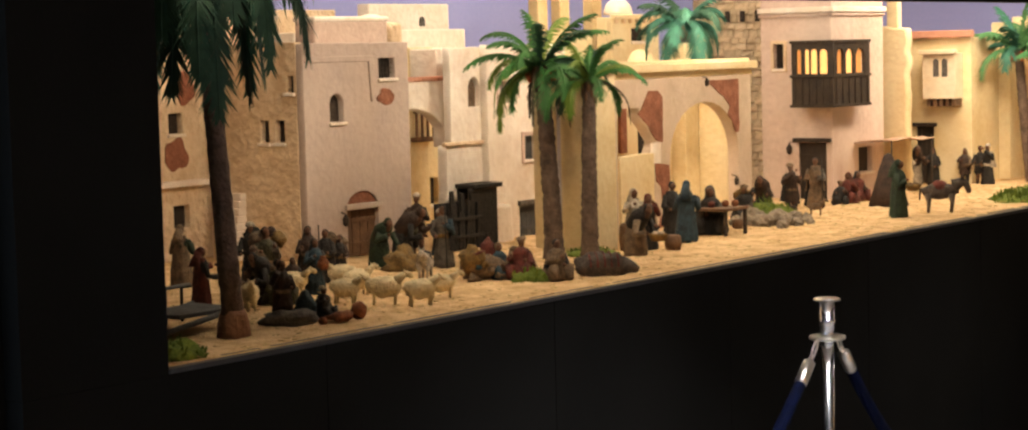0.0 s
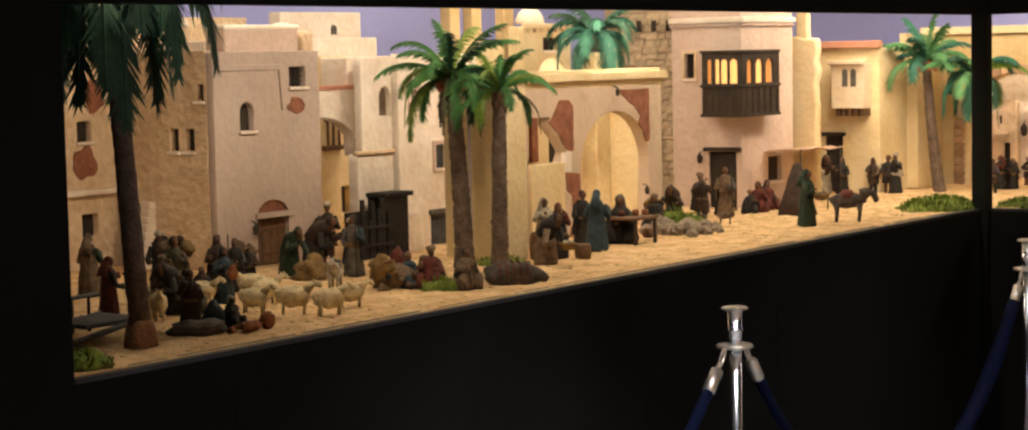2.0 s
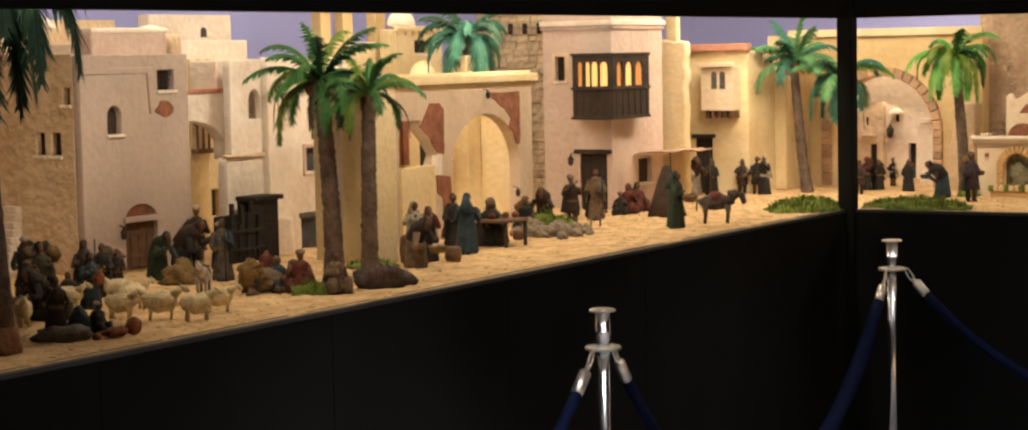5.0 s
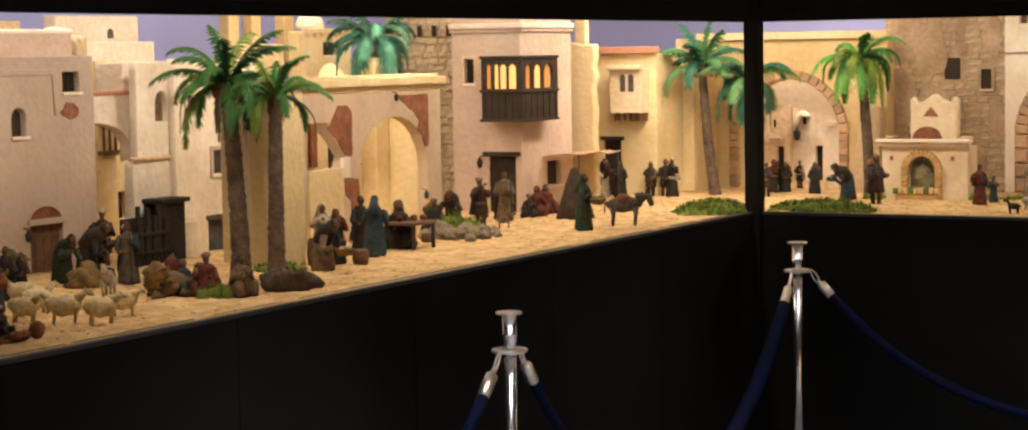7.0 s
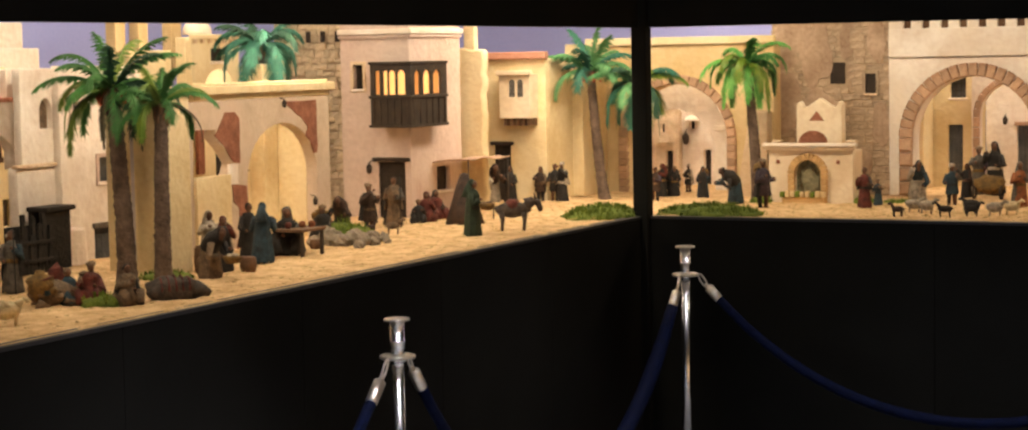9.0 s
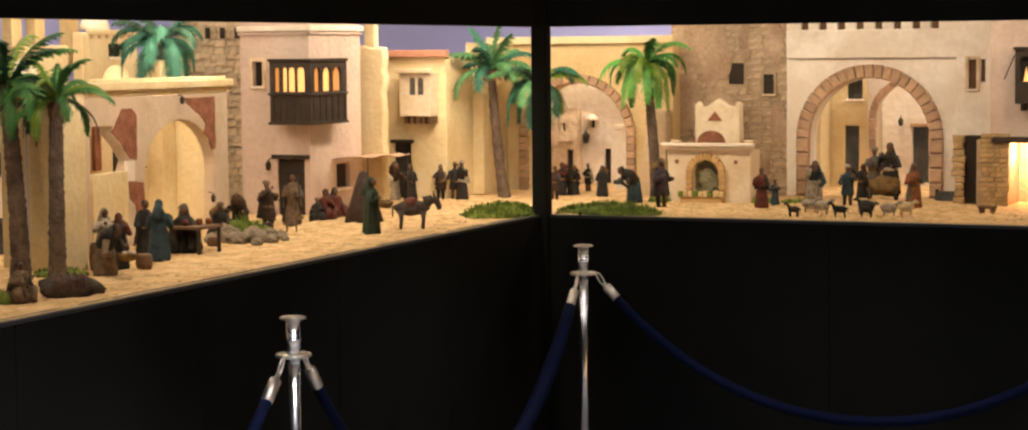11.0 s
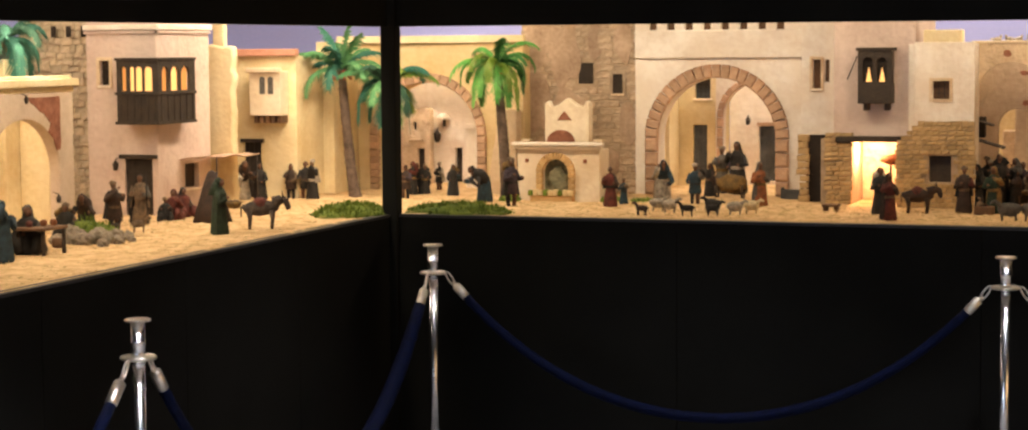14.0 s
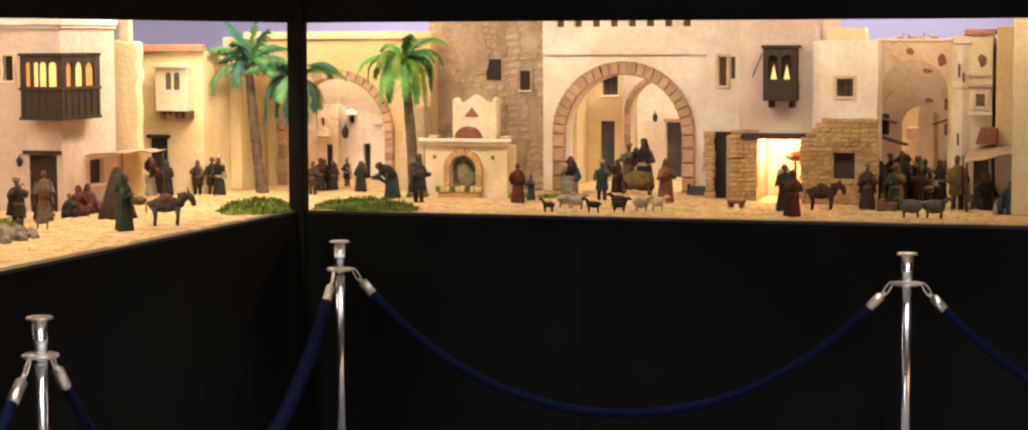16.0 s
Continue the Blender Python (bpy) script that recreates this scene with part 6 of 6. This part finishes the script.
# at the loggia and the balcony house
crowd([
    (-0.56, -2.36, 0.195, "white", "white", 60, "cloak", ""),
    (-0.40, -2.58, 0.165, "tan", "dark", 70, "bend", "basket"),
    (-0.48, -2.40, 0.180, "dark", "red", 40, "stand", ""),
    (-0.51, -2.12, 0.205, "blue", "blue", 200, "cloak", ""),
    (-0.63, -2.02, 0.195, "dark", "dark", 60, "stand", ""),
    (-0.59, -1.84, 0.166, "dark", "grey", 30, "sit", ""),
])
crowd([
    (-0.71, -1.06, 0.198, "brown", "brown", 60, "stand", ""),
    (-0.81, -0.68, 0.202, "tan", "grey", 20, "stand", "staff"),
    (-0.87, -0.62, 0.122, "dark", "dark", 200, "stand", ""),
    (-0.74, -1.22, 0.165, "dark", "brown", 20, "bend", ""),
    (-0.76, -1.32, 0.130, "dark", "grey", 40, "sit", "load"),
    (-0.78, -0.46, 0.124, "red", "red", 10, "sit", ""),
    (-0.81, -0.32, 0.120, "red", "dark", 60, "sit", ""),
    (-0.78, -0.53, 0.094, "dark", "brown", 30, "sit", ""),
    (-0.28, -1.01, 0.216, "green", "green", 100, "cloak", "basket"),
    (-1.01, 0.62, 0.180, "white", "brown", 40, "bend", ""),
    (-1.08, 0.66, 0.150, "dark", "dark", 20, "stand", ""),
    (-0.93, 0.64, 0.170, "dark", "dark", 10, "cloak", ""),
    (-0.82, 0.74, 0.162, "brown", "tan", 10, "stand", ""),
    (-0.75, 0.75, 0.175, "dark", "red", 20, "stand", ""),
    (-0.69, 0.70, 0.184, "dark", "dark", 340, "stand", ""),
])
t = thing("market_table", (-0.53, -1.84, Z), "low dark wooden table with wares", "table")
block(t, (-0.60, -1.92, Z + 0.085), (-0.48, -1.76, Z + 0.095), BROWNWOOD, "tabletop", 0.002)
for x in (-0.59, -0.49):
    for y in (-1.91, -1.78):
        block(t, (x - 0.005, y, Z - 0.002), (x + 0.005, y + 0.012, Z + 0.085), WOOD, "leg", 0.001)
for k, (x, y) in enumerate(((-0.56, -1.88), (-0.54, -1.82), (-0.52, -1.79))):
    bm = bmesh.new()
    lathe(bm, (x, y, Z + 0.095), [(0.008, 0), (0.013, 0.008), (0.012, 0.018), (0.006, 0.022)], 10)
    tagged(part("pot", bm, CLOTH["orange" if k else "red"]), "small painted pot on the table", "pot", "pots")
for x, y, w, hgt in ((-0.47, -2.52, 0.03, 0.06), (-0.40, -2.38, 0.028, 0.05), (-0.60, -1.64, 0.02, 0.035), (-0.52, -2.46, 0.03, 0.09)):
    bm = bmesh.new()
    lathe(bm, (x, y, Z), [(w * 0.8, -0.003), (w, hgt * 0.4), (w * 0.9, hgt * 0.9), (w * 0.7, hgt)], 12)
    tagged(part("barrel", bm, BROWNWOOD), "small dark wooden tub on the sand", "tub", "tubs")
bm = bmesh.new()
lathe(bm, (-0.56, -0.54, Z), [(0.075, -0.004), (0.062, 0.06), (0.04, 0.14), (0.018, 0.2), (0.006, 0.21)], 16, 0, 0.12, 6)
tagged(part("tent", bm, CLOTH["brown"]), "brown cloth cone tent on the sand", "tent")
animal(-0.235, -0.76, 0.118, "donkey", "donkey", 28)
animal(-0.62, -1.03, 0.048, "goat", "tan", 30)
animal(-0.67, -1.12, 0.045, "goat", "brown", 80)

# round the corner: lane, fountain and court
crowd([
    (-0.30, 0.88, 0.155, "brown", "purple", 0, "stand", ""),
    (-0.35, 1.09, 0.159, "dark", "red", 330, "stand", ""),
    (-0.35, 1.15, 0.148, "dark", "brown", 30, "stand", ""),
    (-0.31, 1.15, 0.141, "dark", "dark", 20, "stand", "load"),
    (-0.35, 1.44, 0.136, "dark", "white", 340, "stand", ""),
    (-0.14, 1.08, 0.147, "dark", "blue", 20, "cloak", "load"),
    (0.13, 0.73, 0.166, "blue", "dark", 320, "bend", ""),
    (0.35, 0.51, 0.215, "purple", "purple", 60, "stand", "load"),
])
crowd([
    (0.76, 0.65, 0.174, "red", "brown", 0, "stand", ""),
    (0.78, 0.79, 0.114, "blue", "tan", 0, "stand", ""),
])
crowd([
    (0.85, 1.19, 0.175, "white", "blue", 20, "bend", ""),
    (1.09, 0.85, 0.180, "blue", "grey", 10, "stand", ""),
    (1.04, 1.32, 0.155, "dark", "brown", 330, "stand", ""),
    (1.04, 1.56, 0.220, "grey", "purple", 20, "stand", ""),
    (1.12, 1.53, 0.245, "dark", "dark", 0, "cloak", ""),
    (1.39, 0.81, 0.193, "orange", "grey", 30, "cloak", ""),
])
crowd([
    (2.04, 0.23, 0.188, "red", "brown", 40, "cloak", ""),
    (1.96, 0.51, 0.195, "dark", "purple", 30, "stand", "load"),
])
c = thing("straw_cart", (1.16, 1.25, Z), "small cart heaped with golden straw", "cart")
bm = bmesh.new()
ball(bm, (1.16, 1.25, Z + 0.065), (0.075, 0.06, 0.042), 0, 14, None, 0.4)
part("load", bm, CLOTH["ochre"], c)
for x in (1.10, 1.22):
    bm = bmesh.new()
    ring = [(x, 1.22 + 0.03 * math.cos(a), Z + 0.03 + 0.03 * math.sin(a)) for a in (2 * math.pi * k / 14 for k in range(15))]
    tube(bm, ring, [0.005] * 15, 6)
    part("wheel", bm, WOOD, c)
for x, y, hgt, kind, mat, turn in ((1.03, 0.20, 0.045, "goat", "brown", 170), (1.03, 0.45, 0.045, "sheep", "white", 10), (1.10, 0.38, 0.045, "sheep", "white", 30),
                                   (1.22, 0.21, 0.05, "goat", "dark", 190), (1.32, 0.24, 0.05, "goat", "dark", 10), (1.28, 0.40, 0.05, "sheep", "dark", 160),
                                   (1.39, 0.34, 0.045, "sheep", "white", 20), (1.44, 0.42, 0.045, "sheep", "wool", 0), (2.10, 0.60, 0.105, "donkey", "brown", 0)):
    animal(x, y, hgt, kind, mat, turn)

# the market crowd
crowd([
    (2.28, 0.67, 0.192, "brown", "red", 10, "stand", ""),
    (2.29, 1.02, 0.182, "dark", "dark", 330, "stand", ""),
    (2.40, 0.66, 0.195, "green", "ochre", 350, "cloak", ""),
    (2.35, 0.61, 0.068, "tan", "brown", 60, "sit", ""),
    (2.31, 1.23, 0.202, "dark", "green", 50, "stand", ""),
    (2.37, 1.16, 0.220, "dark", "brown", 20, "stand", "load"),
    (2.38, 1.25, 0.181, "olive", "dark", 40, "stand", ""),
    (2.43, 1.22, 0.200, "dark", "grey", 320, "stand", ""),
    (2.49, 1.21, 0.134, "tan", "white", 0, "bend", "basket"),
    (2.45, 1.13, 0.147, "brown", "dark", 30, "stand", ""),
    (2.53, 1.20, 0.180, "dark", "blue", 10, "stand", ""),
    (2.64, 0.76, 0.225, "ochre", "orange", 350, "stand", "staff"),
    (2.71, 0.78, 0.083, "white", "blue", 0, "sit", ""),
    (2.76, 0.74, 0.150, "dark", "dark", 20, "sit", "load"),
    (2.87, 0.58, 0.138, "blue", "blue", 340, "sit", ""),
    (2.83, 0.57, 0.081, "white", "brown", 10, "sit", ""),
    (2.46, 1.27, 0.180, "purple", "dark", 20, "stand", ""),
    (2.33, 1.20, 0.190, "dark", "dark", 0, "stand", ""),
])
bm = bmesh.new()
ball(bm, (1.905, 1.16, 1.262), (0.05, 0.04, 0.022), 0, 14, None, 0.4)
tube(bm, [(1.90, 1.16, Z - 0.004), (1.90, 1.16, 1.25)], [0.006, 0.005], 8, 1)
tagged(part("parasol", bm, [CLOTH["orange"], WOOD]), "small orange cloth parasol in the lamplit room", "parasol")
animal(2.50, 0.30, 0.06, "sheep", "grey", 180)
animal(2.59, 0.31, 0.06, "sheep", "grey", 0)
bm = bmesh.new()
box(bm, (2.33, 0.58, Z), (2.41, 0.64, Z + 0.035), 0, 0.006)
tagged(part("crate", bm, BROWNWOOD), "low brown wooden crate with wares", "crate")
bm = bmesh.new()
box(bm, (1.70, 0.60, Z + 0.018), (1.77, 0.66, Z + 0.03), 0, 0.003)
box(bm, (1.705, 0.605, Z - 0.003), (1.72, 0.655, Z + 0.019), 0, 0.001)
box(bm, (1.75, 0.605, Z - 0.003), (1.765, 0.655, Z + 0.019), 0, 0.001)
tagged(part("bench", bm, BROWNWOOD), "tiny dark wooden bench on the sand", "bench")
for x, y, z, turn in ((2.36, 1.12, 1.776, 10), (2.41, 1.11, 1.776, 200), (2.45, 1.12, 1.776, 40), (2.50, 1.11, 1.776, 150)):
    bm = bmesh.new()
    ball(bm, (0, 0, 0.012), (0.018, 0.009, 0.010), 0, 10)
    ball(bm, (0.014, 0, 0.024), (0.006, 0.006, 0.007), 0, 8)
    tube(bm, [(-0.012, 0, 0.012), (-0.03, 0, 0.014)], [0.006, 0.003], 6)
    tube(bm, [(0.0, 0, 0.006), (0.0, 0, -0.001)], [0.003, 0.003], 6)
    tagged(part("dove", bm, CLOTH["white"], None, "", pose(x, y, z, 0, 0, turn)), "small white clay dove on the wall top", "dove", "doves")
c = thing("trough", (1.43, 1.28, Z), "small grey wooden trough beside the gate", "trough")
block(c, (1.395, 1.25, Z - 0.003), (1.475, 1.30, Z + 0.012), BLUEWOOD, "bottom", 0.002)
for y in (1.25, 1.296):
    block(c, (1.395, y, Z + 0.012), (1.475, y + 0.006, Z + 0.04), BLUEWOOD, "side_board", 0.001)
for x in (1.388, 1.476):
    block(c, (x, 1.25, Z - 0.003), (x + 0.006, 1.302, Z + 0.05), BLUEWOOD, "end_board", 0.001)
